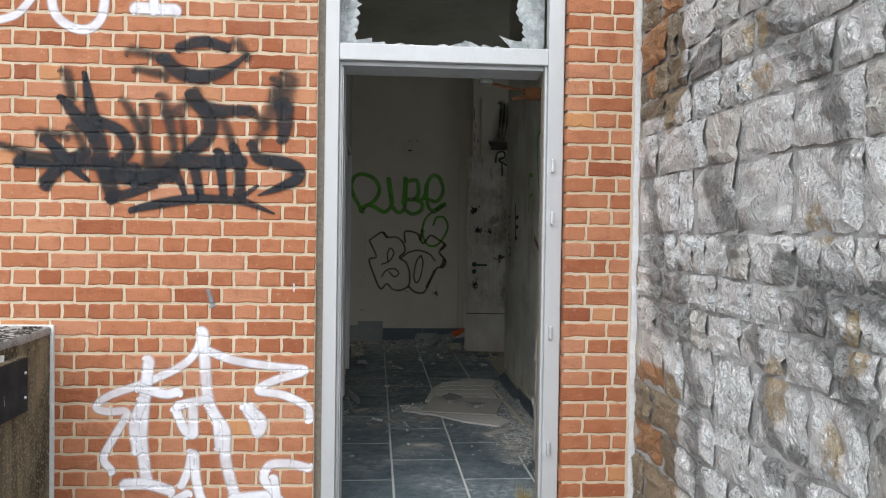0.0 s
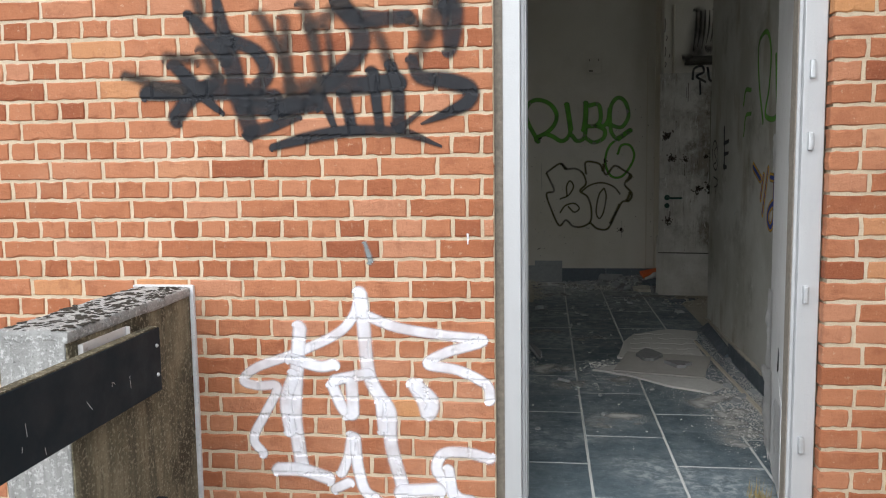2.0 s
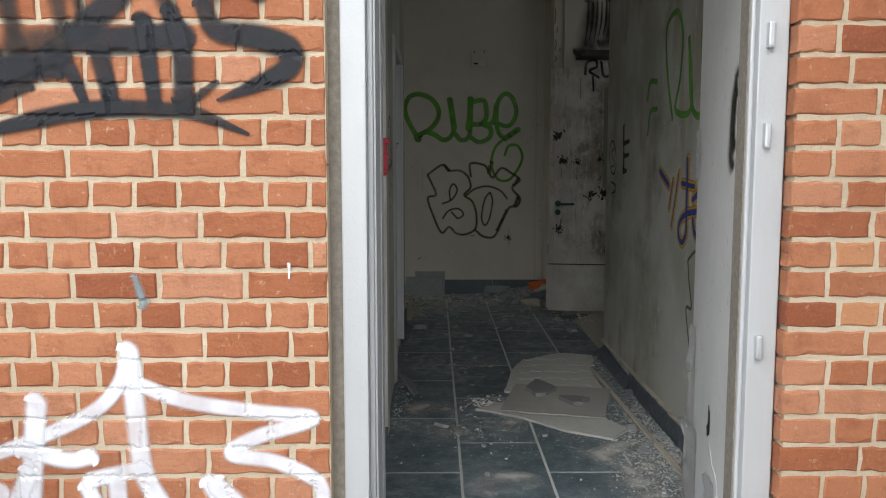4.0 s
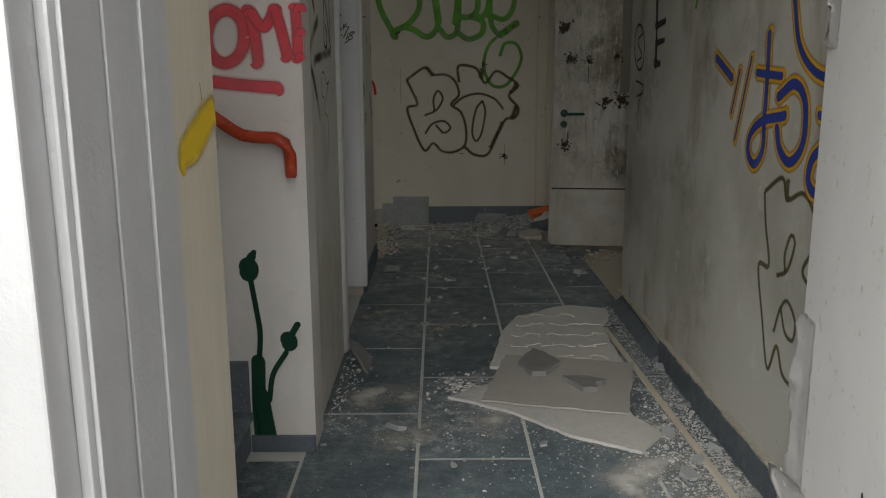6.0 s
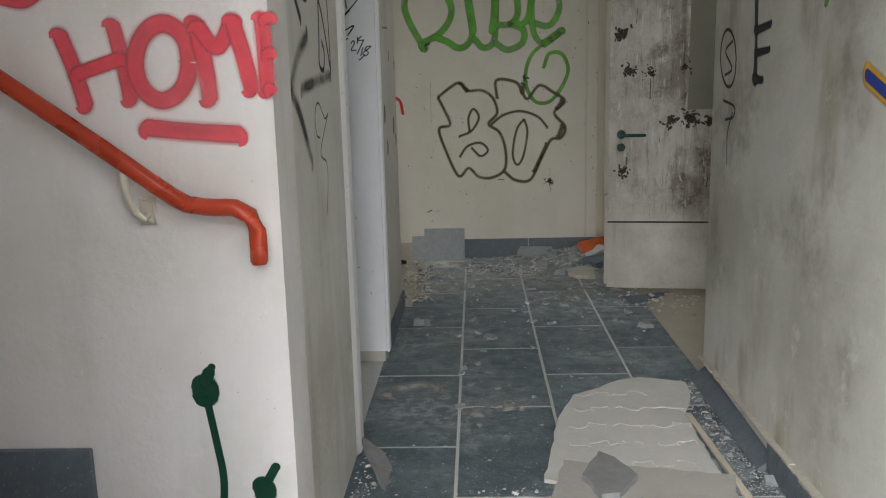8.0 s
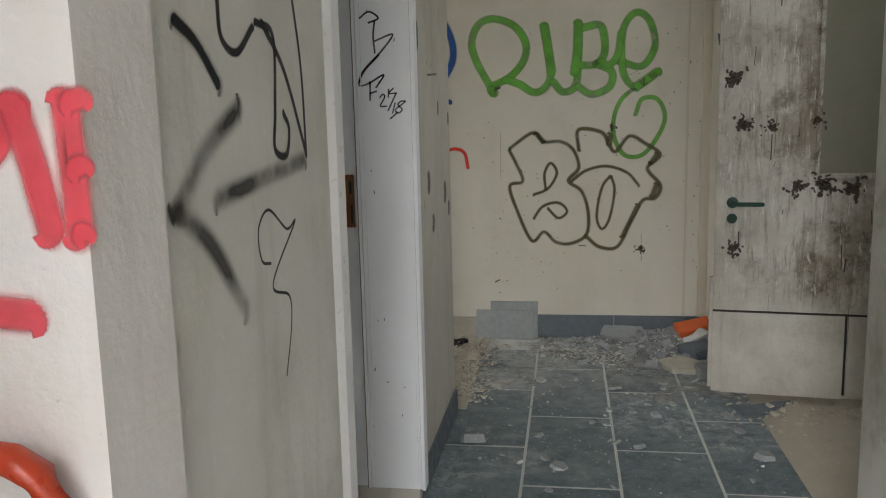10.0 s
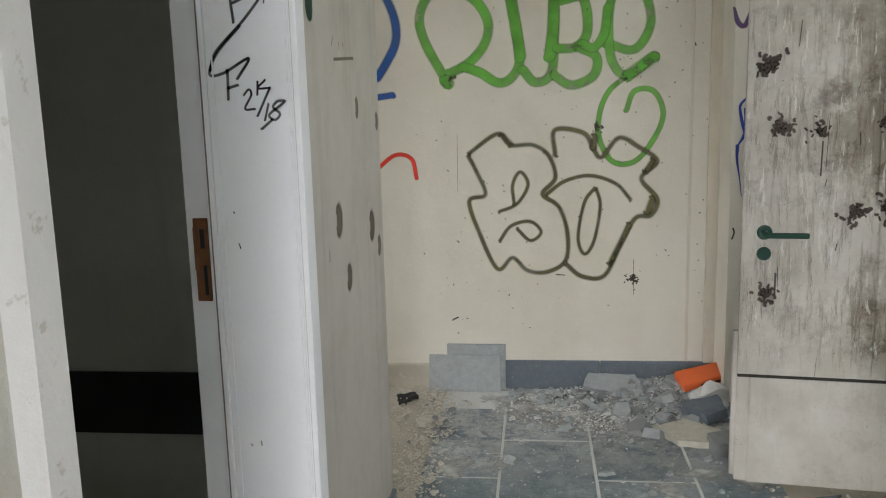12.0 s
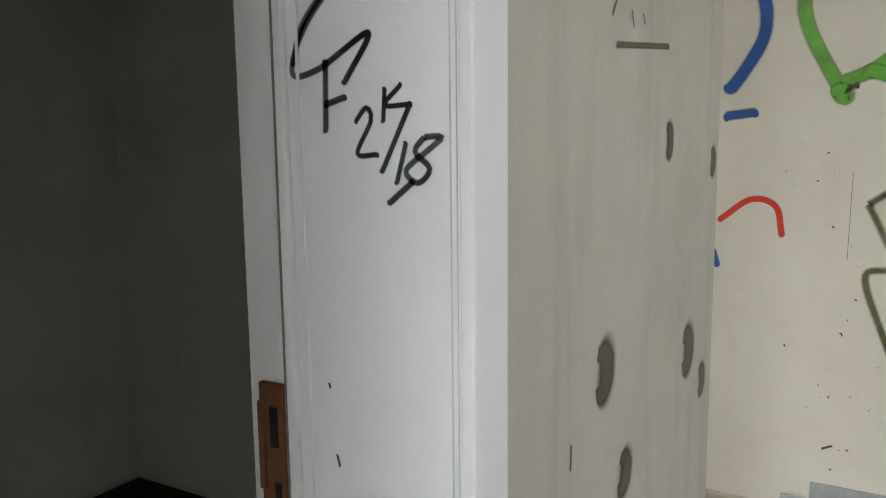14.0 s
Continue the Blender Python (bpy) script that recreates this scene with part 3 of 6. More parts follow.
lining_top = structure("lining_top", boxes((-0.125, 0.868, F1, INNER + 0.012, 2.82, 2.86)), M["white_paint"], "white lining over the doorway", "trim")

# ---- doorway to the unlit room ----
door_1 = thing("door_1", "white painted door frame of an unlit room, without its door", "door frame", kind="structure")


def casing_bar(z0, z1):
    """An upright casing board with a splayed outer edge."""
    profile = ((-0.25, 6.82), (-0.2, 6.82), (-0.187, 6.849), (-0.183, 6.9), (-0.187, 6.903), (-0.25, 6.903))
    bm = bmesh.new()
    low = [bm.verts.new((x, y, z0)) for x, y in profile]
    high = [bm.verts.new((x, y, z1)) for x, y in profile]
    bm.faces.new(low), bm.faces.new(high)
    for k in range(len(profile)):
        n = (k + 1) % len(profile)
        bm.faces.new((low[k], low[n], high[n], high[k]))
    return bm


part("casing", casing_bar(0, 2.16), M["white_paint"], door_1)
part("casing_head", boxes((LEFT - 0.05, LEFT + 0.016, 6.903, 7.86, 2.10, 2.16), bevel=0.004), M["white_paint"], door_1)
part("near_jamb", boxes((-0.45, LEFT - 0.05, 6.881, 6.903, 0, 2.10), bevel=0.003), M["white_paint"], door_1)
# coloured strips draw the lines of the rebate and the bead
part("rebate", boxes((-0.405, -0.402, 7.867, 7.886, 0.06, 2.10)), M["seal_and_gap"], door_1, "thin dark line along the rebate")
part("bead_line", boxes((-0.1932, -0.1922, 7.8655, 7.872, 0.06, 2.10)), M["plaster_beige"], door_1, "thin beige line beside the bead")
part("far_jamb", boxes((-0.39, -0.192, 7.872, 7.905, 0.06, 2.10), (-0.192, -0.178, 7.862, 7.93, 0.06, 2.10), (-0.2085, -0.2055, 7.869, 7.875, 0.06, 2.10), (-0.202, -0.199, 7.869, 7.875, 0.06, 2.10), (-0.376, -0.373, 7.869, 7.875, 0.06, 2.10), (-0.402, -0.39, 7.866, 7.905, 0.06, 2.10), (-0.47, -0.402, 7.885, 7.92, 0.06, 2.10), bevel=0.003), M["jamb_paint"], door_1)
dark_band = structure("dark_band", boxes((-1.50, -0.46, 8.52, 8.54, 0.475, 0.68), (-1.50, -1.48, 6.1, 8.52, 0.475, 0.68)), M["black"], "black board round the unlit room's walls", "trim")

# ---- stained door, standing open ----
DOOR = pose(1.095, 9.225, 0.035, 0, 0, -7.5)
stained_door = thing("stained_door", "open white door, badly stained and sooty, on the floor's edge", "door", DOOR)
part("leaf", boxes((0, 0.47, 0, 0.04, 0.0, 2.2), (0.47, 0.86, 0, 0.04, 0.0, 1.125), (0.78, 0.86, 0, 0.04, 1.125, 2.2), (0.47, 0.78, 0, 0.04, 2.02, 2.2), bevel=0.003), M["door"], stained_door)
part("infill_panel", boxes((0.47, 0.78, 0.014, 0.026, 1.125, 2.02)), M["panel"], stained_door, "dull olive board in place of the glass")
part("seam", boxes((0.0, 0.86, -0.0125, 0.001, 0.425, 0.433)), M["lichen"], stained_door, "dark dirty seam")
part("side_seam", boxes((0.622, 0.631, -0.011, 0.001, 0.02, 0.424)), M["lichen"], stained_door, "dark dirty seam")
part("lower_plate", boxes((0.045, 0.62, -0.012, 0.002, 0.0, 0.425), (0.635, 0.86, -0.010, 0.002, 0.02, 0.425), bevel=0.003), M["door"], stained_door, "pale kick plate with a dark seam")
part("edge_strip", boxes((-0.018, 0.0, 0.004, 0.036, 0.02, 0.60), bevel=0.003), M["door"], stained_door, "splintered white edge strip")
part("window_bead", boxes((0.452, 0.474, -0.010, 0.002, 1.10, 2.03), (0.474, 0.80, -0.010, 0.002, 1.10, 1.128), bevel=0.003), M["door"], stained_door)
lever = part("handle", boxes((0.070, 0.225, -0.062, -0.044, 0.968, 0.988), (0.070, 0.088, -0.060, -0.006, 0.972, 0.992), bevel=0.006), M["green_plastic"], stained_door, "dark green plastic lever handle")


def disc(bm, x, y, z, radius, depth, sides=20):
    """A flat round plate facing -y."""
    bmesh.ops.create_cone(bm, cap_ends=True, segments=sides, radius1=radius, radius2=radius * 0.9, depth=depth, matrix=Matrix.Translation((x, y, z)) @ Matrix.Rotation(math.pi / 2, 4, "X"))
    return bm


part("rosette", disc(bmesh.new(), 0.079, -0.004, 0.982, 0.028, 0.010), M["green_plastic"], lever, "dark green round rosette")
part("lock_rosette", disc(bmesh.new(), 0.079, -0.004, 0.902, 0.026, 0.012), M["green_plastic"], stained_door, "dark green round lock plate")

# ---- outside: parapet post and rail ----
def rough_block(x0, x1, y0, y1, z0, z1, cuts, amount, bevel=0.012):
    bm = box(bmesh.new(), x0, x1, y0, y1, z0, z1, bevel)
    bmesh.ops.subdivide_edges(bm, edges=[e for e in bm.edges if e.calc_length() > 0.05], cuts=cuts, use_grid_fill=True)
    for v in bm.verts:
        v.co += Vector(noise.noise_vector(v.co * 14)) * amount
    return bm


post = thing("concrete_post", "weathered concrete parapet post with black lichen, against the brick wall", "post")
part("shaft", rough_block(-1.612, -1.392, 2.93, 3.764, -0.03, 0.925, 10, 0.004), M["concrete_mossy"], post)
part("front_face", rough_block(-1.606, -1.398, 2.924, 2.95, -0.03, 0.92, 8, 0.002), M["concrete"], post, "paler grey concrete face")
part("cap", rough_block(-1.618, -1.386, 2.922, 3.764, 0.90, 0.938, 10, 0.006), M["concrete"], post, "pebbly concrete top")
crust = bmesh.new()
for i in range(420):
    x, y, s = random.uniform(-1.61, -1.39), random.uniform(2.93, 3.76), random.uniform(0.004, 0.014)
    bmesh.ops.create_icosphere(crust, subdivisions=1, radius=s, matrix=Matrix.Translation((x, y, 0.938)) @ Matrix.Diagonal((random.uniform(0.8, 1.5), random.uniform(0.8, 1.5), 0.22, 1)))
tagged(part("lichen", crust, M["lichen"], post, "patchy black lichen crust"), kind="stuff")
rail = thing("rail_board", "dark painted rail board with scratches, bolted to the concrete post", "rail")
part("plank", boxes((-1.372, -1.335, -1.2, 3.385, 0.64, 0.858), bevel=0.004), M["rail_paint"], rail)
part("worn_edge", boxes((-1.372, -1.339, -1.2, 3.38, 0.8585, 0.8625)), M["concrete_mossy"], rail, "weathered grey upper edge")
for z in (0.70, 0.80):
    bolt = bmesh.new()
    bmesh.ops.create_uvsphere(bolt, u_segments=10, v_segments=6, radius=0.007, matrix=Matrix.Translation((-1.334, 3.355, z)))
    part("bolt", bolt, M["zinc"], rail)
scratch = bmesh.new()
for i in range(16):
    y, z, a, l = random.uniform(1.9, 3.3), random.uniform(0.66, 0.84), random.uniform(-1.9, -0.6), random.uniform(0.01, 0.05)
    d = Vector((0, math.cos(a) * l, math.sin(a) * l))
    n = Vector((0, -d.z, d.y)).normalized() * 0.0012
    p = Vector((-1.3345, y, z))
    scratch.faces.new([scratch.verts.new(q) for q in (p - n, p + d - n, p + d + n, p + n)])
tagged(part("scratch", scratch, M["zinc"], rail, "pale scratches"), kind="stuff")
for z, top in ((0.74, 0.885), (0.16, 0.285)):
    bracket = thing("rail_bracket", "bent pale metal bracket between rail and post", "bracket", group="rail brackets")
    part("plate", boxes((-1.391, -1.386, 2.98, 3.26, z, top), (-1.391, -1.374, 3.255, 3.26, z, top), (-1.391, -1.374, 2.98, 2.985, z, top), bevel=0.001), M["white_paint"], bracket)
rail_low = thing("rail_board", "dark painted lower rail board on the post", "rail")
part("plank", boxes((-1.372, -1.335, -1.2, 3.385, 0.04, 0.258), bevel=0.004), M["rail_paint"], rail_low)
flashing = structure("flashing", boxes((-1.39, -0.214, FRONT - 0.05, FRONT + 0.005, -0.03, 0.0), bevel=0.004), M["zinc"], "grey metal flashing at the wall's foot", "trim")
seam = bmesh.new()
for i in range(88):
    z = -0.05 + i * 0.0325
    box(seam, 1.2745 + 0.004 * noise.noise((0, 0, z * 9)), 1.302 + 0.014 * noise.noise((3, 0, z * 8)), FRONT - 0.008 + 0.010 * noise.noise((7, 1, z * 9)), FRONT + 0.02, z, z + 0.0325)
corner_seal = structure("corner_seal", seam, M["seal"], "ragged white filler where brick meets stone", "trim")
post_seal = structure("post_seal", boxes((-1.391, -1.374, FRONT - 0.016, FRONT + 0.004, 0, 0.945), (-1.62, -1.38, FRONT - 0.014, FRONT + 0.004, 0.936, 0.946), bevel=0.003), M["seal"], "pale sealing strip round the concrete post", "trim")

# ---- transom glass ----
def broken_pane():
    """What is left of the pane: a ring of jagged shards along the frame."""
    bm = bmesh.new()
    x0, x1, z0, z1, y = -0.118, 0.868, 2.262, 2.80, 3.93
    n = 120
    rng = random.Random(5)

    def rim(t):
        s = (t * 4) % 4
        k = s - int(s)
        return [(x0 + (x1 - x0) * k, z0), (x1, z0 + (z1 - z0) * k), (x1 - (x1 - x0) * k, z1), (x0, z1 - (z1 - z0) * k)][int(s)]

    outer, inner = [], []
    for i in range(n):
        x, z = rim(i / n)
        depth = 0.035 + 0.03 * noise.noise((x * 5, z * 5, 2)) + rng.uniform(-0.014, 0.014)
        if x > 0.74:
            depth += 0.085 + 0.05 * noise.noise((x * 4, z * 7, 5))
        if x < -0.02:
            depth += 0.05 + 0.03 * noise.noise((x * 4, z * 7, 8))
        d = Vector((0.375 - x, 0, 2.53 - z))
        d.normalize()
        outer.append(Vector((x, y, z)))
        inner.append(Vector((x, y, z)) + d * depth)
    for off in (0.0, 0.005):
        vo = [bm.verts.new(p + Vector((0, off, 0))) for p in outer]
        vi = [bm.verts.new(p + Vector((0, off, 0))) for p in inner]
        for i in range(n):
            j = (i + 1) % n
            bm.faces.new((vo[i], vo[j], vi[j], vi[i]))
    return bm


pane = part("pane", broken_pane(), M["glass"], door_frame, "smashed wired glass, a ring of shards")
pane.visible_shadow = False
closer = thing("door_closer_arm", "bent brown arm of a door closer under the door head", "door closer")
part("arm", tube(bmesh.new(), [(0.60, 4.10, 2.150), (0.64, 4.14, 2.148), (0.80, 4.22, 2.135), (0.935, 4.25, 2.125)], 0.008), M["rust"], closer)
part("link", tube(bmesh.new(), [(0.868, 4.25, 2.125), (0.84, 4.20, 2.10), (0.75, 4.16, 2.075)], 0.008), M["rust"], closer)
part("knuckle", boxes((0.83, 0.94, 4.21, 4.27, 2.09, 2.15), bevel=0.008), M["rust"], closer)
part("pivot", boxes((0.575, 0.64, 4.08, 4.14, 2.14, 2.166), bevel=0.005), M["steel"], closer)

# peeling skin of the right-hand lining
def ragged_sheet(points, thick, seed):
    """A thin broken plate with the given outline in its own plane, its edge roughened."""
    rng = random.Random(seed)
    ring = []
    for (ax, ay), (bx, by) in zip(points, points[1:] + points[:1]):
        n = max(2, int(math.hypot(bx - ax, by - ay) / 0.04))
        for k in range(n):
            t = k / n
            r = 0.006 if 0 < k < n else 0.0
            ring.append((ax + (bx - ax) * t + rng.uniform(-r, r), ay + (by - ay) * t + rng.uniform(-r, r)))
    bm = bmesh.new()
    low = [bm.verts.new((x, y, 0)) for x, y in ring]
    face = bm.faces.new(low)
    top = bmesh.ops.extrude_face_region(bm, geom=[face])
    bmesh.ops.translate(bm, vec=(0, 0, thick), verts=[v for v in top["geom"] if isinstance(v, bmesh.types.BMVert)])
    bmesh.ops.triangulate(bm, faces=[f for f in bm.faces if len(f.verts) > 4])
    return bm


for i, (pts, curl) in enumerate(((((0.22, 0.0), (0.60, 0.0), (0.58, 0.28), (0.51, 0.45), (0.44, 0.47), (0.36, 0.42), (0.25, 0.40)), 1.0), (((0.52, 0.0), (0.66, 0.03), (0.62, 0.20), (0.55, 0.30)), 2.0), (((0.86, 0.52), (0.935, 0.55), (0.925, 0.60), (0.93, 0.64), (0.87, 0.63)), 0.5), (((0.74, 0.0), (0.93, 0.0), (0.92, 0.16), (0.80, 0.12)), 1.0), (((0.90, 0.22), (0.95, 0.26), (0.93, 0.40), (0.88, 0.38)), 0.5))):
    flake = part("peeling_sheet", ragged_sheet(list(pts), 0.003, 20 + i), M["white_paint"], entrance_door, "torn curling white sheet")
    flake.matrix_basis = Matrix.Translation((0, 0.008 + 0.004 * i, 0)) @ Matrix.Rotation(radians(90), 4, "X") @ Matrix.Rotation(radians(-curl), 4, "Y")
def torn_skin(u0, u1, z0, z1, curl, seed):
    """A ragged sheet of the leaf's skin, rooted at u0 and curling away towards u1."""
    bm = bmesh.new()
    n, m = 9, 22
    grid = []
    for i in range(n + 1):
        row = []
        for j in range(m + 1):
            a, b = i / n, j / m
            reach = 0.55 + 0.45 * abs(noise.noise((seed, b * 5.0, 1))) * 2 + 0.12 * noise.noise((seed, b * 19, 4))
            u = u0 + (u1 - u0) * a * min(1.15, reach)
            lift = 0.004 + curl * a * a * (0.4 + 0.9 * abs(noise.noise((seed + 5, b * 4.0, 2)))) + 0.003 * noise.noise((a * 6, b * 14, seed))
            row.append(bm.verts.new((u, lift, z0 + (z1 - z0) * b + 0.012 * noise.noise((a * 5, b * 9, seed + 3)))))
        grid.append(row)
    for i in range(n):
        for j in range(m):
            bm.faces.new((grid[i][j], grid[i + 1][j], grid[i + 1][j + 1], grid[i][j + 1]))
    bmesh.ops.solidify(bm, geom=list(bm.faces), thickness=0.0025)
    return bm


for u0, u1, z0, z1, curl, seed in ((0.70, 0.945, 0.04, 0.42, 0.035, 3), (0.80, 0.935, 0.40, 0.78, 0.022, 8), (0.30, 0.52, 0.03, 0.38, 0.018, 12), (0.82, 0.93, 1.32, 1.50, 0.008, 15)):
    part("torn_skin", torn_skin(u0, u1, z0, z1, curl, seed), M["white_paint"], entrance_door, "torn white skin curling off the leaf", smooth=True)
# flat black patch stands in for the dark inside of the tear
tear = part("torn_hole", ragged_sheet([(0.43, 0.50), (0.47, 0.48), (0.49, 0.51), (0.46, 0.53), (0.455, 0.59), (0.435, 0.57)], 0.002, 31), M["black"], entrance_door, "black patch for the dark inside of a torn hole")
tear.matrix_basis = Matrix.Translation((0, 0.003, 0.0)) @ Matrix.Rotation(radians(90), 4, "X")
grass = bmesh.new()
for i in range(60):
    p = Vector((random.uniform(0.80, 0.875), random.uniform(4.0, 4.2), 0))
    lean = Vector((random.uniform(-0.03, 0.03), random.uniform(-0.03, 0.03), random.uniform(0.04, 0.11)))
    w = Vector((0.0018, 0.001, 0))
    grass.faces.new([grass.verts.new(q) for q in (p - w, p + w, p + lean)])
tagged(part("dry_grass", grass, M["dry_grass"]), "dry yellow grass tuft at the threshold", "grass", "", "stuff")

# ---- stairs and hand rail ----
stairs = thing("stairs", "dark slate stairs rising beside the white wall", "stairs", kind="structure")
for i in range(7):
    x = -0.41 - 0.268 * i
    z = 0.145 + 0.18 * i
    part("step", boxes((x - 0.268 if i < 6 else -3.2, x + 0.012, 4.62, 5.783, z - 0.03, z), bevel=0.004), M["tile"], stairs)
    part("riser", boxes((x - 0.268 if i < 6 else -3.2, x, 4.62, 5.783, z - 0.18 if i else 0.0, z - 0.03)), M["skirting"], stairs)
    part("stair_skirting", boxes((x - 0.26, x + 0.006, 5.765, 5.784, z, z + 0.185), bevel=0.002), M["skirting"], stairs)
handrail = thing("handrail", "glossy red tubular handrail on the white stair wall", "handrail")
bend = curve_points([(-1.9, 2.22), (-0.832, 1.435), (-0.573, 1.246), (-0.40, 1.118), (-0.357, 1.100), (-0.31, 1.094), (-0.268, 1.093), (-0.235, 1.075), (-0.222, 1.04), (-0.222, 0.972)], 0.02)
part("tube", tube(bmesh.new(), [(u, 5.73, v) for u, v in bend], 0.0195, 16), M["red_paint"], handrail, smooth=True)
part("end_cap", tube(bmesh.new(), [(-0.222, 5.73, 0.9725), (-0.222, 5.73, 0.966)], 0.0165, 16), M["red_paint"], handrail, "dark rounded tube end")
bracket = part("bracket", boxes((-0.50, -0.462, 5.777, 5.7845, 1.050, 1.115), bevel=0.002), M["lining"], handrail, "chipped cream iron bracket")
part("wall_plate", boxes((-0.494, -0.468, 5.771, 5.781, 1.056, 1.108), bevel=0.004), M["lining"], bracket)
part("hook", tube(bmesh.new(), [(-0.478, 5.776, 1.075), (-0.482, 5.752, 1.068), (-0.494, 5.738, 1.085), (-0.505, 5.733, 1.12), (-0.51, 5.73, 1.175)], 0.009), M["lining"], bracket)

# ---- skirtings ----
skirting_stair = structure("skirting_stair", boxes((-0.405, LEFT + 0.018, 5.768, 5.784, 0, 0.058), bevel=0.002), M["skirting"], "low slate skirting at the stair foot", "skirting")
skirting_right = structure("skirting_right", boxes((RIGHT - 0.022, RIGHT - 0.001, 4.44, 5.62, 0, 0.112), (RIGHT - 0.022, RIGHT - 0.001, 5.625, 6.68, 0, 0.112), bevel=0.003), M["skirting"], "slate skirting tiles along the right wall", "skirting")
skirting_far = structure("skirting_far", boxes((0.12, 0.66, FAR - 0.022, FAR - 0.001, 0, 0.155), (0.664, 1.24, FAR - 0.022, FAR - 0.001, 0, 0.155), bevel=0.003), M["skirting"], "blue-grey slate skirting under the end wall", "skirting")
ledge = bmesh.new()
for i in range(60):
    y = 4.5 + i * 0.052
    if y < 7.55:
        box(ledge, RIGHT - 0.02 - 0.01 * random.random(), RIGHT - 0.001, y, y + 0.056, 0.112, 0.117 + 0.006 * random.random())
ledge_right = structure("ledge_right", ledge, M["recess_bits"], "crumbled mortar edge over the skirting", "trim")
skirting_leftfar = structure("skirting_leftfar", boxes((LEFT - 0.008, LEFT + 0.008, 7.95, 8.92, 0, 0.11), bevel=0.003), M["skirting"], "slate skirting under the stained wall", "skirting")
far_trim = structure("far_trim", boxes((1.10, 1.113, FAR - 0.010, FAR, 0.155, 2.6), (1.19, 1.243, FAR - 0.03, FAR, 0.155, TOP), bevel=0.002), M["lining"], "cream conduit and corner strip on the end wall", "trim")

# ---- fallen boards and fragments in the corridor ----
def board(name, label, category, points, thick, z, material, seed, tilt=(0, 0)):
    x = sum(p[0] for p in points) / len(points)
    y = sum(p[1] for p in points) / len(points)
    ob = part(name, ragged_sheet([(a - x, b - y) for a, b in points], thick, seed), material)
    ob.matrix_basis = Matrix.Translation((x, y, z)) @ Matrix.Rotation(radians(tilt[0]), 4, "X") @ Matrix.Rotation(radians(tilt[1]), 4, "Y")
    return tagged(ob, label, category)


board("plasterboard", "broken white plasterboard sheet lying flat on the tiles", "board", [(0.285, 6.24), (0.45, 6.375), (0.95, 6.14), (1.055, 5.87), (0.95, 5.725), (0.73, 5.86), (0.51, 6.10)], 0.012, 0.002, M["plaster_bits"], 1)
slab = board("plasterboard", "pale plasterboard sheet with ridged glue lines, on the tiles", "board", [(0.476, 6.59), (0.572, 7.11), (0.663, 7.37), (0.75, 7.43), (0.889, 7.55), (0.993, 7.585), (1.18, 7.515), (1.15, 7.31), (1.087, 7.15), (1.085, 6.62), (0.80, 6.50)], 0.014, 0.003, M["board"], 2)
for j in range(14):
    y0, x0 = 6.70 + 0.17 * (j // 3), 0.56 + 0.03 * (j // 3) + 0.165 * (j % 3)
    turn = random.uniform(0, 6.3)
    run = curve_points([(x0 + i * 0.0105 + 0.017 * math.sin(0.95 * i + turn), y0 + 0.02 * math.sin(0.475 * i + turn) + 0.008 * math.sin(i * 1.7)) for i in range(15)], 0.008)
    ridge = part("glue_ridge", tube(bmesh.new(), [(a, b, 0.0165) for a, b in run], 0.0030, 5), M["plaster_bits"], slab, "wavy ridge of old glue")
    ridge.matrix_parent_inverse = slab.matrix_basis.inverted()
board("cardboard", "flat brown cardboard sheet over the plasterboard", "cardboard", [(0.554, 6.716), (1.12, 6.595), (0.968, 6.024), (0.415, 6.165)], 0.006, 0.021, M["card"], 3)
for pts, z, seed in (([(0.60, 6.56), (0.682, 6.74), (0.73, 6.69), (0.784, 6.55), (0.705, 6.43), (0.645, 6.42)], 0.028, 4), ([(0.768, 6.374), (0.878, 6.372), (0.944, 6.33), (0.894, 6.301), (0.891, 6.24), (0.833, 6.24)], 0.028, 5)):
    tagged(board("slate_fragment", "broken grey slate tile piece on the cardboard", "tile fragment", pts, 0.022, z, M["slate_dark"], seed), group="slate fragments")
tagged(board("slate_fragment", "sharp dark slate shard beside the door frame", "tile fragment", [(-0.185, 6.80), (-0.10, 6.76), (-0.055, 6.68), (-0.065, 6.54), (-0.15, 6.70)], 0.016, 0.03, M["slate_dark"], 6, (6, 26)), group="slate fragments")
tagged(board("slate_fragment", "flat slate tile below the stained door", "tile fragment", [(1.16, 9.05), (1.48, 9.16), (1.30, 8.93), (1.22, 8.86)], 0.012, 0.003, M["skirting"], 8), group="slate fragments")
fallen = part("fallen_skirting", boxes((-0.011, 0.011, -0.43, 0.43, 0, 0.11), bevel=0.003), M["skirting"])
fallen.matrix_basis = Matrix.Translation((1.215, 7.10, 0.012)) @ Matrix.Rotation(radians(52), 4, "Y") @ Matrix.Rotation(radians(2), 4, "Z")
tagged(fallen, "dark slate skirting tile fallen from the wall, tilted", "skirting tile")
batten = part("batten", boxes((-0.012, 0.012, -1.15, 1.15, 0, 0.012), bevel=0.003), M["lining"])
batten.matrix_basis = Matrix.Translation((1.138, 6.02, 0.003)) @ Matrix.Rotation(radians(1.6), 4, "Z")
tagged(batten, "long thin pale batten lying on the debris", "batten")
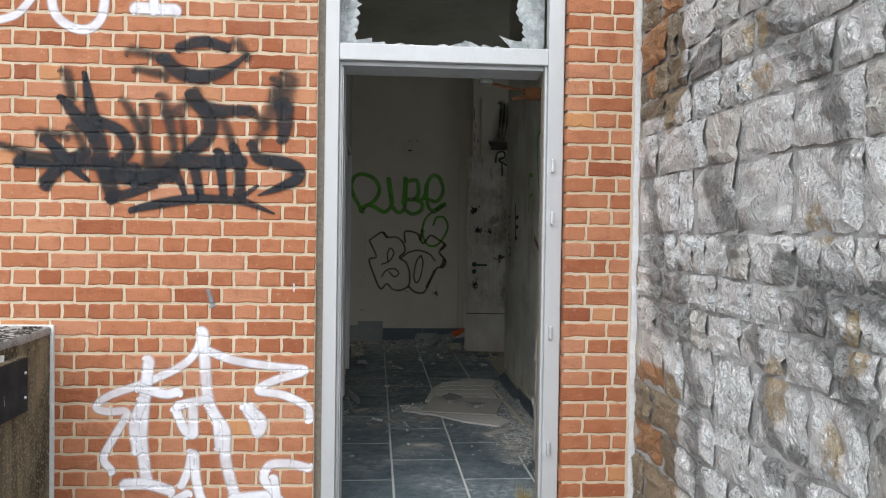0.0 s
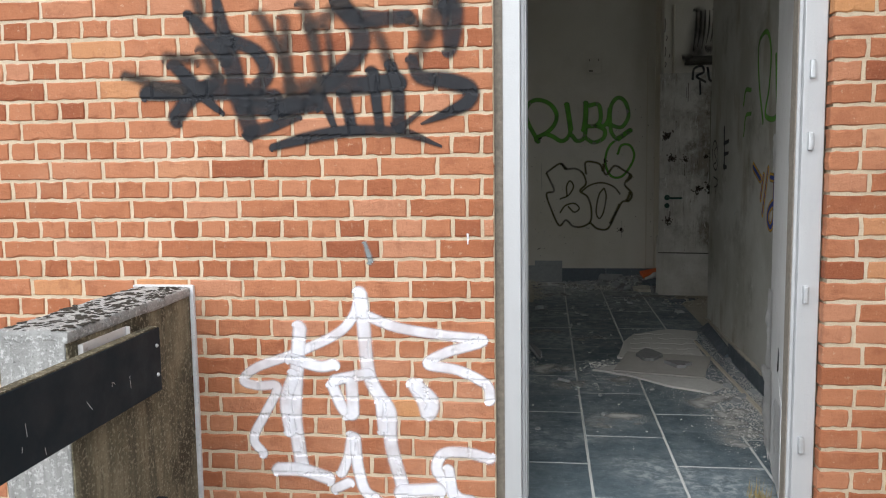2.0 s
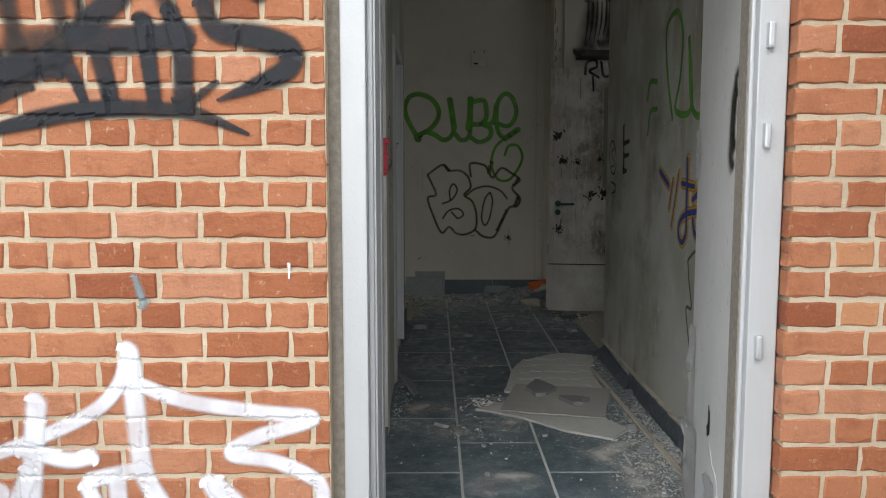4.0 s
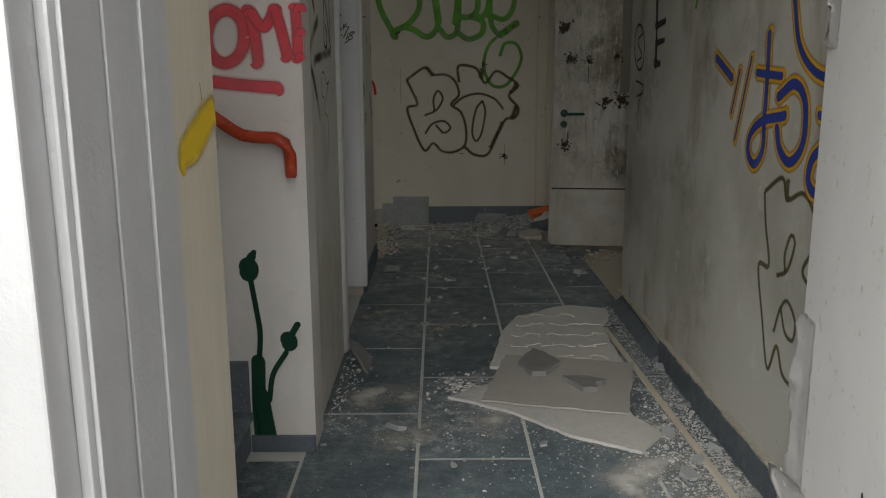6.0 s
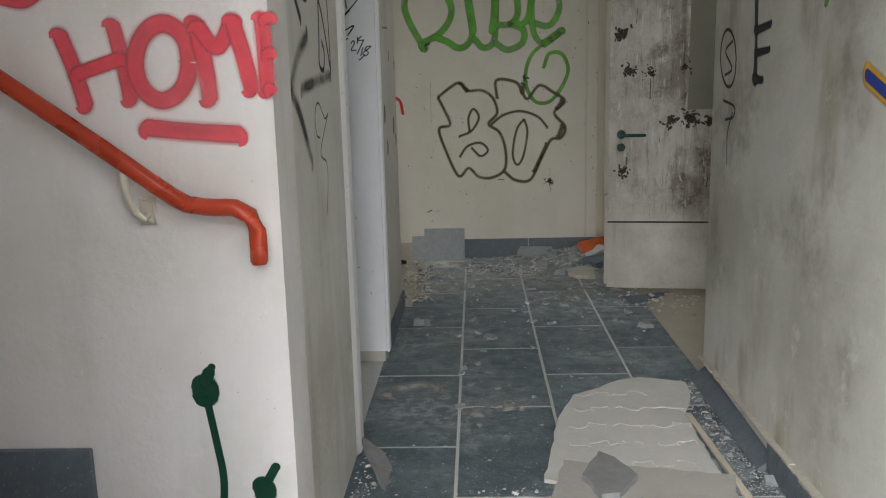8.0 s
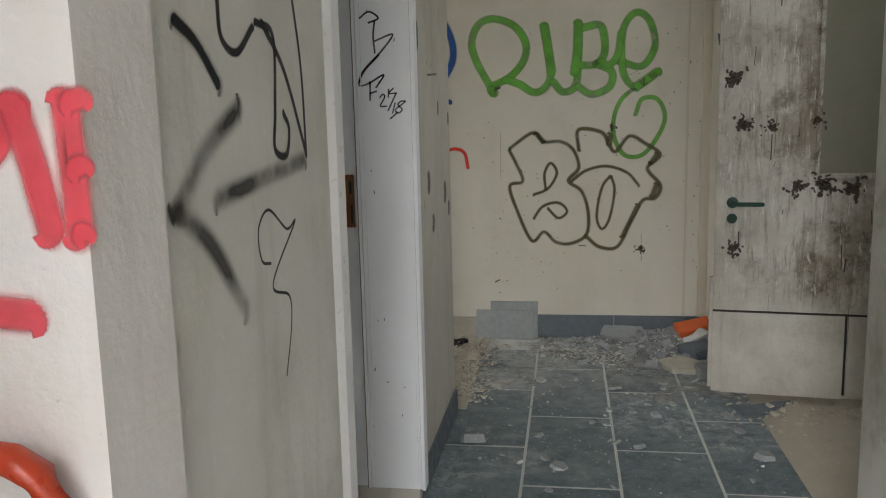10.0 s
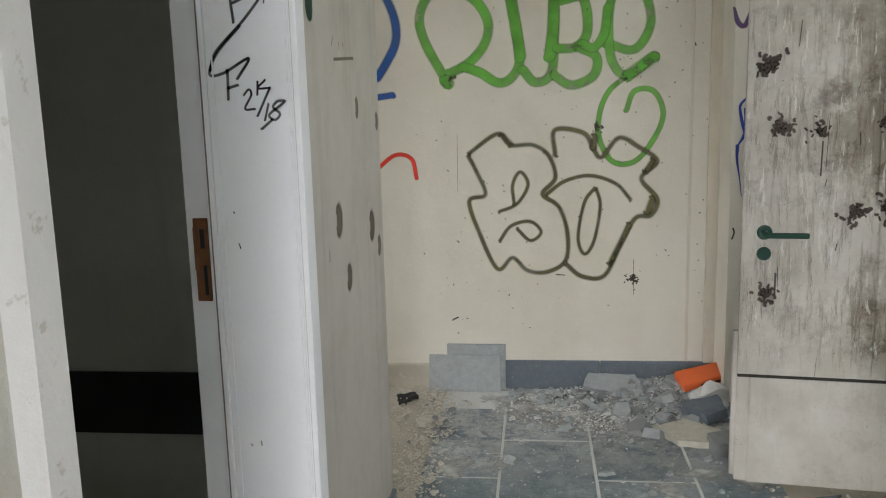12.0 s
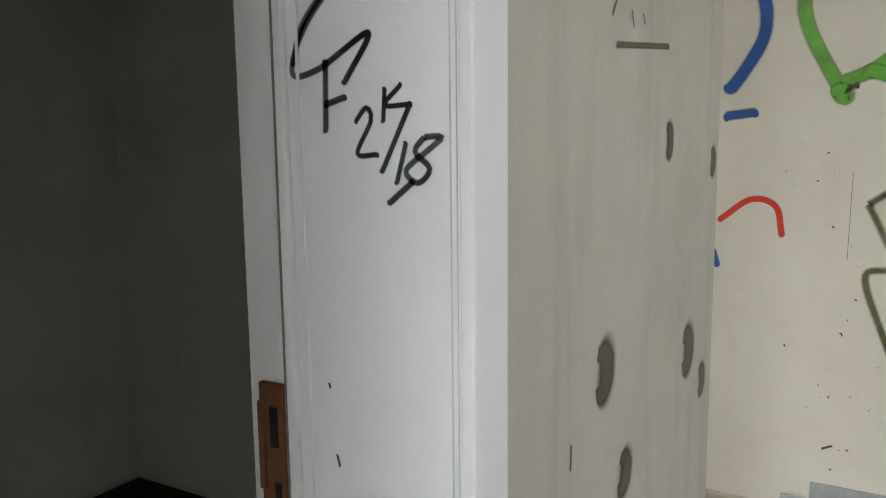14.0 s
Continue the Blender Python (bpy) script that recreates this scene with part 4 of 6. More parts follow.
for (x, w, h, lean, mat, text) in ((-0.055, 0.385, 0.195, 12, "slate_bits", "grey slate slab leaning on the end wall"), (0.005, 0.315, 0.245, 7, "slate_bits", "second grey slab behind the leaning one")):
    s = part("slate_slab", rough_block(-w / 2, w / 2, -0.012, 0.012, 0, h, 3, 0.003, 0.004), M[mat])
    s.matrix_basis = Matrix.Translation((x, FAR - (0.075 if w > 0.37 else 0.035), 0.0)) @ Matrix.Rotation(radians(-lean), 4, "X")
    tagged(s, text, "slab", "leaning slabs")
tagged(board("slate_fragment", "large pale stone slab in the rubble heap", "slab", [(0.565, 10.24), (0.60, 10.345), (0.84, 10.345), (0.88, 10.17), (0.72, 10.20)], 0.02, 0.045, M["slate_bits"], 9, (24, 2)), group="slate fragments")
tagged(board("slate_fragment", "dark broken stone in the rubble heap", "slab", [(1.03, 10.0), (1.2, 10.08), (1.22, 9.88), (1.12, 9.84)], 0.05, 0.03, M["skirting"], 10, (8, -12)), group="slate fragments")
box_thing = thing("orange_crate_piece", "crushed bright orange plastic piece on the rubble", "plastic scrap", pose(1.15, 10.22, 0.10, 14, -10, 12))
part("shell", boxes((-0.11, 0.13, -0.07, 0.06, 0.0, 0.05), bevel=0.012), M["orange"], box_thing)
part("slot", boxes((-0.02, 0.09, -0.073, -0.069, 0.02, 0.032)), M["black"], box_thing)
bag = bmesh.new()
bmesh.ops.create_icosphere(bag, subdivisions=3, radius=0.075)
for v in bag.verts:
    v.co = Vector((v.co.x * 1.3, v.co.y, v.co.z * 0.75)) + Vector(noise.noise_vector(v.co * 16)) * 0.05
sack = part("paper_bag", bag, M["plaster_bits"])
sack.matrix_basis = Matrix.Translation((1.16, 10.06, 0.07))
tagged(sack, "crumpled whitish paper bag on the rubble heap", "bag")


def rubble(name, label, material, count, where, size, seed):
    """Loose chips strewn over the floor: where(rng) gives x, y, height of the heap there."""
    rng = random.Random(seed)
    verts, faces = [], []
    for i in range(count):
        x, y, h = where(rng)
        s = rng.uniform(*size) * (2.2 if rng.random() < 0.06 else 1)
        turn = Euler((rng.uniform(-0.5, 0.5), rng.uniform(-0.5, 0.5), rng.uniform(0, 6.3))).to_matrix()
        n = rng.choice((4, 5, 6))
        ring = [Vector((math.cos(6.283 * k / n) * s * rng.uniform(0.6, 1.25), math.sin(6.283 * k / n) * s * rng.uniform(0.6, 1.25), 0)) for k in range(n)]
        t = s * rng.uniform(0.25, 0.7)
        base = len(verts)
        c = Vector((x, y, h + t * 0.4))
        verts += [c + turn @ (p - Vector((0, 0, t / 2))) for p in ring] + [c + turn @ (p * 0.85 + Vector((0, 0, t / 2))) for p in ring]
        faces += [tuple(range(base + n, base + 2 * n)), tuple(reversed(range(base, base + n)))]
        faces += [(base + k, base + (k + 1) % n, base + n + (k + 1) % n, base + n + k) for k in range(n)]
    me = bpy.data.meshes.new(name)
    me.from_pydata([tuple(v) for v in verts], [], faces)
    me.materials.append(material)
    return tagged(new(name, me), label, "rubble", "", "stuff")


def heap(rng):
    x, y = 1.24 - abs(rng.gauss(0, 0.42)), 10.34 - abs(rng.gauss(0, 0.24))
    return max(0.2, x), y, max(0.0, 0.13 * (x - 0.3) * max(0, 1 - (10.36 - y) / 0.5) * rng.uniform(0.1, 1))


def spill(rng):
    x = rng.gauss(0.72, 0.22)
    return min(1.2, x), rng.gauss(10.0, 0.13), 0.004 * rng.random()


def by_right_wall(rng):
    return RIGHT - 0.03 - abs(rng.gauss(0, 0.10)), rng.uniform(4.5, 7.6), 0.0


def by_threshold(rng):
    y = rng.gauss(5.45, 0.45)
    return RIGHT - 0.03 - abs(rng.gauss(0, 0.16)), max(4.5, y), 0.004 * rng.random()


def recess(rng):
    return rng.uniform(-0.9, -0.16) if rng.random() < 0.7 else rng.gauss(-0.16, 0.06), rng.uniform(8.98, 10.33), 0.03 * rng.random()


def dusting(rng):
    return rng.uniform(-0.18, 1.24), rng.uniform(4.6, 10.3), 0.0


def far_floor(rng):
    return rng.uniform(-0.18, 1.2), rng.uniform(8.3, 10.2), 0.0


def by_boards(rng):
    return rng.gauss(0.72, 0.33), rng.gauss(6.05, 0.33), 0.0


def board_tip(rng):
    return rng.gauss(0.38, 0.07), rng.gauss(6.36, 0.07), 0.0


def door_foot(rng):
    return rng.uniform(1.15, 1.95), rng.gauss(9.02, 0.13), 0.012 * rng.random()


rubble("rubble", "heap of pale broken plaster and slate by the end wall", M["plaster_bits"], 2400, heap, (0.0025, 0.010), 11)
rubble("rubble", "grey slate chips in the heap by the end wall", M["slate_bits"], 330, heap, (0.010, 0.034), 12)
rubble("rubble", "dark slate scraps in the heap by the end wall", M["slate_dark"], 90, heap, (0.012, 0.036), 42)
rubble("rubble", "fine white plaster grit spilled before the heap", M["plaster_bits"], 3200, spill, (0.0012, 0.005), 43)
rubble("rubble", "pale crumbs along the skirting of the corridor", M["plaster_bits"], 2600, by_right_wall, (0.001, 0.0045), 13)
rubble("rubble", "white plaster grit inside the entrance", M["plaster_bits"], 5000, by_threshold, (0.001, 0.0048), 44)
rubble("rubble", "grey chips along the skirting of the corridor", M["slate_bits"], 110, by_right_wall, (0.006, 0.020), 14)
rubble("rubble", "broken screed and plaster on the recess floor", M["recess_bits"], 2600, recess, (0.002, 0.008), 15)
rubble("rubble", "lumps of cream plaster on the recess floor", M["recess_bits"], 130, recess, (0.008, 0.022), 45)
rubble("rubble", "broken plaster lumps under the stained door", M["recess_bits"], 160, door_foot, (0.002, 0.014), 46)
rubble("plaster_crumbs", "scattered plaster crumbs over the slate tiles", M["plaster_bits"], 900, dusting, (0.001, 0.004), 16)
rubble("plaster_crumbs", "crumbs and dust round the fallen boards", M["plaster_bits"], 1800, by_boards, (0.001, 0.004), 17)
rubble("plaster_crumbs", "crumbled plaster at the tip of the fallen board", M["plaster_bits"], 260, board_tip, (0.002, 0.010), 47)
rubble("slate_chips", "thin slate flakes scattered over the tiles", M["slate_bits"], 70, dusting, (0.008, 0.022), 18)
rubble("slate_chips", "pale slate flakes on the far tiles", M["slate_bits"], 60, far_floor, (0.010, 0.032), 48)
rubble("plaster_crumbs", "white flecks on the far tiles", M["plaster_bits"], 500, far_floor, (0.001, 0.005), 49)
rubble("rubble", "dark slate scraps on the recess floor", M["slate_dark"], 40, recess, (0.006, 0.022), 25)
left_foot = lambda rng: (LEFT + 0.02 + abs(rng.gauss(0, 0.06)), rng.uniform(5.9, 6.85), 0.0)
rubble("rubble", "crumbled plaster along the foot of the tagged wall", M["plaster_bits"], 240, left_foot, (0.0015, 0.006), 19)
tagged(board("slate_fragment", "flat cream plaster lump before the rubble heap", "plaster lump", [(0.86, 9.78), (1.02, 9.84), (1.16, 9.70), (1.12, 9.58), (0.95, 9.62)], 0.03, 0.006, M["recess_bits"], 50, (3, -4)), group="slate fragments")
tagged(board("slate_fragment", "black slate lump beside the stained door", "slab", [(1.07, 9.62), (1.18, 9.66), (1.21, 9.52), (1.09, 9.50)], 0.06, 0.004, M["slate_dark"], 51), group="slate fragments")
crumpled = part("trash", rough_block(-0.055, 0.055, -0.04, 0.04, 0, 0.022, 5, 0.024, 0.006), M["black"])
crumpled.matrix_basis = pose(-0.34, 10.12, 0.012, 0, 0, 25)
tagged(crumpled, "crumpled black plastic scrap on the recess rubble", "plastic scrap")
broken_edge = structure("broken_edge", rough_block(-0.95, -0.235, FAR - 0.028, FAR - 0.001, 0.0, 0.135, 9, 0.012, 0.006), M["screed"], "broken plaster edge at the foot of the end wall", "trim")

# ---- small fixtures ----
switch_box = thing("junction_box", "white square junction box plate high on the end wall", "junction box")
part("plate", boxes((0.432, 0.596, FAR - 0.035, FAR, 2.365, 2.535), bevel=0.008), M["plaster"], switch_box)
for a, b, c, d in ((0.46, 0.468, 2.50, 2.525), (0.56, 0.568, 2.50, 2.525), (0.455, 0.50, 2.385, 2.40)):
    part("slot", boxes((a, b, FAR - 0.037, FAR - 0.034, c, d)), M["black"], switch_box)
strike = thing("strike_plate", "rusty steel strike plate let into the white door jamb", "strike plate")
part("plate", boxes((-0.452, -0.418, 7.878, 7.886, 1.075, 1.27), (-0.452, -0.444, 7.874, 7.90, 1.15, 1.25), bevel=0.002), M["rust"], strike)
# black boxes on the plate stand in for the shaded keep holes
for b in ((-0.436, -0.426, 7.876, 7.879, 1.20, 1.245), (-0.432, -0.424, 7.876, 7.879, 1.09, 1.16)):
    part("keep_hole", boxes(b), M["black"], strike)
pipe = thing("ceiling_pipe", "thin cream pipe up the wall beside the stained door", "pipe")
part("tube", tube(bmesh.new(), [(1.345, 10.084, 2.30), (1.345, 10.084, 3.04)], 0.012), M["lining"], pipe)
lintel = structure("lintel", boxes((1.46, 2.35, 9.78, 10.10, 2.40, 2.43), (1.50, 2.35, 9.84, 10.10, 2.43, 2.47), bevel=0.006), M["soot_board"], "sooty dark ledge over the doorway", "trim")
# side room window is added out of view, a place for the fill lamp
added_window_1 = thing("added_window_1", "unseen window frame added in the side room for its lamp", "window", kind="structure")
# unseen window and lamp added over the stairs to lift the white wall
added_stair_window = thing("added_window_2", "unseen window frame added over the stairs for its lamp", "window", kind="structure")
part("added_window_frame", boxes((-3.28, -3.22, 4.65, 4.70, 1.9, 3.2), (-3.28, -3.22, 5.60, 5.65, 1.9, 3.2), (-3.28, -3.22, 4.70, 5.60, 1.9, 1.95), (-3.28, -3.22, 4.70, 5.60, 3.15, 3.2)), M["white_paint"], added_stair_window)
stair_lamp = new("stair_fill", bpy.data.lights.new("stair_fill", "AREA"))
stair_lamp.data.shape, stair_lamp.data.size, stair_lamp.data.size_y = "RECTANGLE", 0.9, 1.2
stair_lamp.data.energy, stair_lamp.data.color = STAIR_FILL_WATTS, (0.97, 0.98, 1.0)
stair_lamp.matrix_world = look((-3.21, 5.15, 2.55), (-0.4, 5.15, 1.4))
part("added_window_frame", boxes((2.82, 2.88, 7.75, 7.81, 1.6, 3.3), (2.82, 2.88, 9.29, 9.35, 1.6, 3.3), (2.82, 2.88, 7.81, 9.29, 1.6, 1.66), (2.82, 2.88, 7.81, 9.29, 3.24, 3.3)), M["white_paint"], added_window_1)
# recess window and lamp are added out of view to light pier and end wall
added_recess_window = thing("added_window_3", "unseen window frame added at the recess end for its lamp", "window", kind="structure")
part("added_window_frame", boxes((-2.48, -2.42, 9.1, 9.15, 0.85, 2.5), (-2.48, -2.42, 10.2, 10.25, 0.85, 2.5), (-2.48, -2.42, 9.15, 10.2, 0.85, 0.9), (-2.48, -2.42, 9.15, 10.2, 2.45, 2.5)), M["white_paint"], added_recess_window)
recess_lamp = new("recess_fill", bpy.data.lights.new("recess_fill", "AREA"))
recess_lamp.data.shape, recess_lamp.data.size, recess_lamp.data.size_y = "RECTANGLE", 1.0, 1.5
recess_lamp.data.energy, recess_lamp.data.color = RECESS_FILL_WATTS, (0.97, 0.98, 1.0)
recess_lamp.matrix_world = look((-2.41, 9.68, 1.7), (0.0, 9.68, 1.7))
# fill lamp in the added side room opening, brightens the upper end wall
side_lamp = new("side_fill", bpy.data.lights.new("side_fill", "AREA"))
side_lamp.data.shape, side_lamp.data.size, side_lamp.data.size_y = "RECTANGLE", 1.45, 1.55
side_lamp.data.energy, side_lamp.data.color = SIDE_FILL_WATTS, (0.96, 0.98, 1.0)
side_lamp.matrix_world = look((2.80, 8.55, 2.45), (1.0, 8.75, 2.35))


# ---- graffiti ----
S = {
    "black": spray_material("black_spray", (0.012, 0.014, 0.019), 0.5, 0.25), "smoke": spray_material("black_overspray", (0.035, 0.026, 0.022), 0.95, 0.45),
    "white": spray_material("white_spray", (0.80, 0.80, 0.86), 0.55, 0.4), "bluegrey": spray_material("bluegrey_spray", (0.25, 0.31, 0.33), 0.85, 0.4),
    "red": spray_material("red_spray", (0.78, 0.085, 0.115), 0.6, 0.3), "redline": spray_material("red_line", (0.60, 0.04, 0.02), 0.2),
    "darkgreen": spray_material("dark_green_paint", (0.004, 0.045, 0.025), 0.15), "green": spray_material("green_spray", (0.13, 0.40, 0.045), 0.4, 0.45),
    "olive": spray_material("olive_spray", (0.105, 0.094, 0.030), 0.8, 0.3), "blue": spray_material("blue_spray", (0.025, 0.05, 0.30), 0.3),
    "skyblue": spray_material("sky_blue_spray", (0.018, 0.095, 0.36), 0.5, 0.35),
    "yellow": spray_material("yellow_spray", (0.66, 0.36, 0.02), 0.45), "yellowspray": spray_material("yellow_patch", (0.66, 0.46, 0.02), 0.7),
    "purple": spray_material("purple_spray", (0.10, 0.05, 0.14), 0.6, 0.3), "greyspray": spray_material("thin_grey_spray", (0.07, 0.068, 0.062), 0.95, 0.75),
    "dust": spray_material("plaster_dust", (0.58, 0.575, 0.55), 0.95, 0.95, 0.95),
    "oval": spray_material("oval_stain", (0.11, 0.088, 0.06), 0.7),
    "soot": spray_material("soot_stain", (0.05, 0.034, 0.024), 0.75),
}


def wider(strokes, by):
    """The same strokes, drawn with a broader nozzle."""
    return [(tuple(v * by for v in w) if isinstance(w, tuple) else w * by, p) for w, p in strokes]


def line(strokes, width, *points):
    strokes.append((width, points))


def relief(x, z):
    """How far the brickwork lies back at a place: nothing on a brick, 6 mm in a joint."""
    k = math.floor((BRICK_TOP - z) / COURSE)
    down = (BRICK_TOP - z) - k * COURSE
    if down > COURSE - 0.011:
        return 0.005
    module = BRICK if k % 2 == 0 else BRICK / 2
    start = BRICK_JOINT if k % 4 == 0 else BRICK_JOINT - BRICK / 2 if k % 2 == 0 else BRICK_JOINT + BRICK / 4
    along = (x - start + 0.0055) % module
    return 0.005 if along < 0.011 else 0.0


COURSE, BRICK, BRICK_TOP, BRICK_JOINT = 0.0764, 0.2175, 1.422, -0.421
on_front = lambda u, v, n: (u, FRONT - 0.0032 + relief(u, v) * 0.8 - 0.00015 * n, v)
on_far = lambda u, v, n: (u, FAR - 0.0010 - 0.00006 * n, v)
on_stair = lambda u, v, n: (u, 5.785 - 0.0010 - 0.00006 * n, v)
on_right = lambda u, v, n: (RIGHT - 0.0008 - 0.00006 * n, u, v)
on_right_upper = lambda u, v, n: (RIGHT - 0.0020 - 0.00006 * n, u, v)
on_left = lambda u, v, n: (LEFT + 0.0008 + 0.00006 * n, u, v)
on_left_far = lambda u, v, n: (LEFT - 0.0070 + 0.00006 * n, u, v)
on_lining = lambda u, v, n: (-0.125 + 0.002 + 0.0002 * n, min(u, INNER + 0.010), v)
on_jamb = lambda u, v, n: (u, 7.872 - 0.001 - 0.0001 * n, v)
on_door = lambda u, v, n: (u, -0.003 - 0.0003 * n, v)


def burst(strokes, u, v, size, count, seed):
    """A scorched splash: many short dabs thrown about one spot."""
    rng = random.Random(seed)
    for i in range(count * 3):
        a, r = rng.uniform(0, 6.283), abs(rng.gauss(0, 0.5)) * size
        x, y, turn, half = u + math.cos(a) * r, v + math.sin(a) * r, rng.uniform(0, 6.283), size * rng.uniform(0.03, 0.14)
        line(strokes, size * rng.uniform(0.08, 0.22), (x - math.cos(turn) * half, y - math.sin(turn) * half), (x, y + 0.2 * half), (x + math.cos(turn) * half, y + math.sin(turn) * half))


tag = []
line(tag, (0.0263, 0.0368, 0.0368), (-1.614, 1.750), (-1.492, 1.713), (-1.395, 1.690))
line(tag, (0.0421, 0.0368), (-1.328, 2.080), (-1.303, 1.962))
line(tag, (0.0368, 0.0316), (-1.297, 1.836), (-1.248, 1.743))
line(tag, (0.0316, 0.0368, 0.0316), (-1.076, 1.961), (-1.001, 1.818), (-0.950, 1.653))
line(tag, (0.0368, 0.0316), (-0.981, 1.933), (-0.970, 1.653))
line(tag, (0.0421, 0.0368, 0.0263), (-0.902, 1.981), (-0.866, 1.821), (-0.845, 1.655))
line(tag, (0.0263, 0.021), (-0.821, 1.899), (-0.800, 1.707))
line(tag, (0.0368, 0.0368, 0.0316), (-0.645, 1.903), (-0.604, 1.801), (-0.578, 1.717))
line(tag, (0.0579, 0.0579, 0.0368), (-0.385, 2.051), (-0.427, 1.909), (-0.485, 1.791))
line(tag, (0.0631, 0.0526), (-0.335, 2.078), (-0.359, 1.962))
line(tag, (0.0421, 0.0316), (-0.577, 2.238), (-0.526, 2.175))
line(tag, (0.0263, 0.0368), (-1.027, 2.104), (-0.898, 2.082))
line(tag, (0.0421, 0.0263), (-1.047, 2.189), (-0.898, 2.154))
line(tag, (0.0316, 0.0316), (-1.444, 1.815), (-1.327, 1.797))
line(tag, (0.0473, 0.0421), (-0.752, 1.990), (-0.876, 1.897))
line(tag, (0.0316, 0.0316), (-0.504, 1.919), (-0.447, 1.869))
line(tag, (0.0579, 0.0473), (-0.970, 1.678), (-0.875, 1.693))
spray("graffiti", wall_front, S["smoke"], on_front, tag, label="thin black overspray", step=0.007, across=5)

tag = []
line(tag, (0.0342, 0.0394, 0.0394, 0.0342), (-1.529, 1.682), (-1.419, 1.681), (-1.297, 1.679), (-1.161, 1.674))
line(tag, (0.0368, 0.0342, 0.0289), (-1.419, 1.583), (-1.360, 1.650), (-1.248, 1.728))
line(tag, (0.0289, 0.0342, 0.0237, 0.0105), (-1.415, 1.783), (-1.341, 1.706), (-1.272, 1.631), (-1.230, 1.597))
line(tag, (0.0132, 0.0316, 0.0421, 0.0447, 0.0394), (-1.249, 2.077), (-1.224, 1.926), (-1.194, 1.800), (-1.161, 1.649), (-1.123, 1.535))
line(tag, (0.0184, 0.0368, 0.0316), (-1.352, 1.968), (-1.293, 1.899), (-1.211, 1.800))
line(tag, (0.0316, 0.0289, 0.0342, 0.0368), (-1.204, 1.871), (-1.095, 1.823), (-1.055, 1.748), (-1.094, 1.686))
line(tag, (0.0342, 0.0368, 0.0316), (-1.136, 1.654), (-1.087, 1.650), (-1.025, 1.657))
line(tag, (0.0316, 0.0237, 0.0132), (-1.128, 1.522), (-1.036, 1.547), (-0.937, 1.577))
line(tag, (0.0316, 0.0342, 0.0316), (-1.148, 1.624), (-1.012, 1.606), (-0.875, 1.624))
line(tag, (0.0316, 0.0368, 0.0316, 0.0289), (-0.777, 1.999), (-0.736, 1.949), (-0.651, 1.926), (-0.519, 1.929))
line(tag, (0.0368, 0.0394, 0.0394, 0.0342), (-0.764, 1.977), (-0.696, 1.876), (-0.713, 1.799), (-0.813, 1.707))
line(tag, (0.0368, 0.0394, 0.0368), (-0.830, 1.691), (-0.699, 1.689), (-0.560, 1.702))
line(tag, (0.0289, 0.021, 0.0132), (-0.865, 1.665), (-0.829, 1.604), (-0.804, 1.543))
line(tag, (0.0289, 0.0237), (-0.762, 1.657), (-0.738, 1.539))
line(tag, (0.0263, 0.021), (-0.654, 1.736), (-0.632, 1.541))
line(tag, (0.0237, 0.0289, 0.0289), (-0.586, 1.758), (-0.562, 1.661), (-0.561, 1.553))
line(tag, (0.0158, 0.0263, 0.0263, 0.0237, 0.021, 0.0053), (-1.043, 1.468), (-0.899, 1.503), (-0.761, 1.523), (-0.622, 1.521), (-0.533, 1.512), (-0.405, 1.462))
line(tag, (0.0158, 0.0079), (-0.561, 1.527), (-0.480, 1.588))
line(tag, (0.0237, 0.0316, 0.0368, 0.0342, 0.0289, 0.0184, 0.0053), (-0.508, 1.775), (-0.476, 1.714), (-0.374, 1.696), (-0.297, 1.666), (-0.307, 1.619), (-0.383, 1.582), (-0.475, 1.544))
line(tag, (0.0473, 0.0447, 0.0289), (-0.359, 1.949), (-0.361, 1.872), (-0.368, 1.804))
line(tag, (0.0368, 0.0394, 0.0368, 0.021, 0.0079), (-0.898, 2.154), (-0.833, 2.095), (-0.732, 2.077), (-0.617, 2.116), (-0.531, 2.185))
line(tag, (0.0263, 0.0316, 0.0237), (-0.834, 2.206), (-0.729, 2.235), (-0.623, 2.213))
line(tag, (0.0342, 0.0316), (-1.024, 1.601), (-0.875, 1.655))
spray("graffiti", wall_front, S["black"], on_front, wider(tag, 1.14), label="black sprayed tag on the bricks", step=0.007, across=5)

tag = []
line(tag, 0.019, (-0.725, 0.909), (-0.748, 0.831), (-0.820, 0.757), (-0.988, 0.679), (-1.136, 0.624), (-1.191, 0.573), (-1.136, 0.552), (-1.057, 0.548), (-1.107, 0.444), (-1.158, 0.343), (-1.121, 0.281))
line(tag, 0.027, (-0.959, 0.783), (-0.974, 0.644), (-0.989, 0.450), (-0.977, 0.305), (-0.965, 0.227))
line(tag, 0.022, (-1.001, 0.662), (-0.891, 0.633), (-0.829, 0.641))
line(tag, 0.025, (-0.989, 0.595), (-1.023, 0.497), (-1.009, 0.376))
line(tag, 0.026, (-0.721, 0.918), (-0.711, 0.797), (-0.695, 0.609), (-0.652, 0.516), (-0.617, 0.459), (-0.613, 0.328), (-0.569, 0.157))
line(tag, 0.02, (-0.697, 0.830), (-0.584, 0.788), (-0.399, 0.758), (-0.258, 0.741), (-0.398, 0.693), (-0.467, 0.648), (-0.352, 0.626), (-0.248, 0.573), (-0.233, 0.513))
line(tag, 0.022, (-0.838, 0.559), (-0.807, 0.484), (-0.783, 0.447))
line(tag, 0.022, (-0.831, 0.579), (-0.695, 0.609))
line(tag, 0.024, (-0.762, 0.570), (-0.759, 0.448))
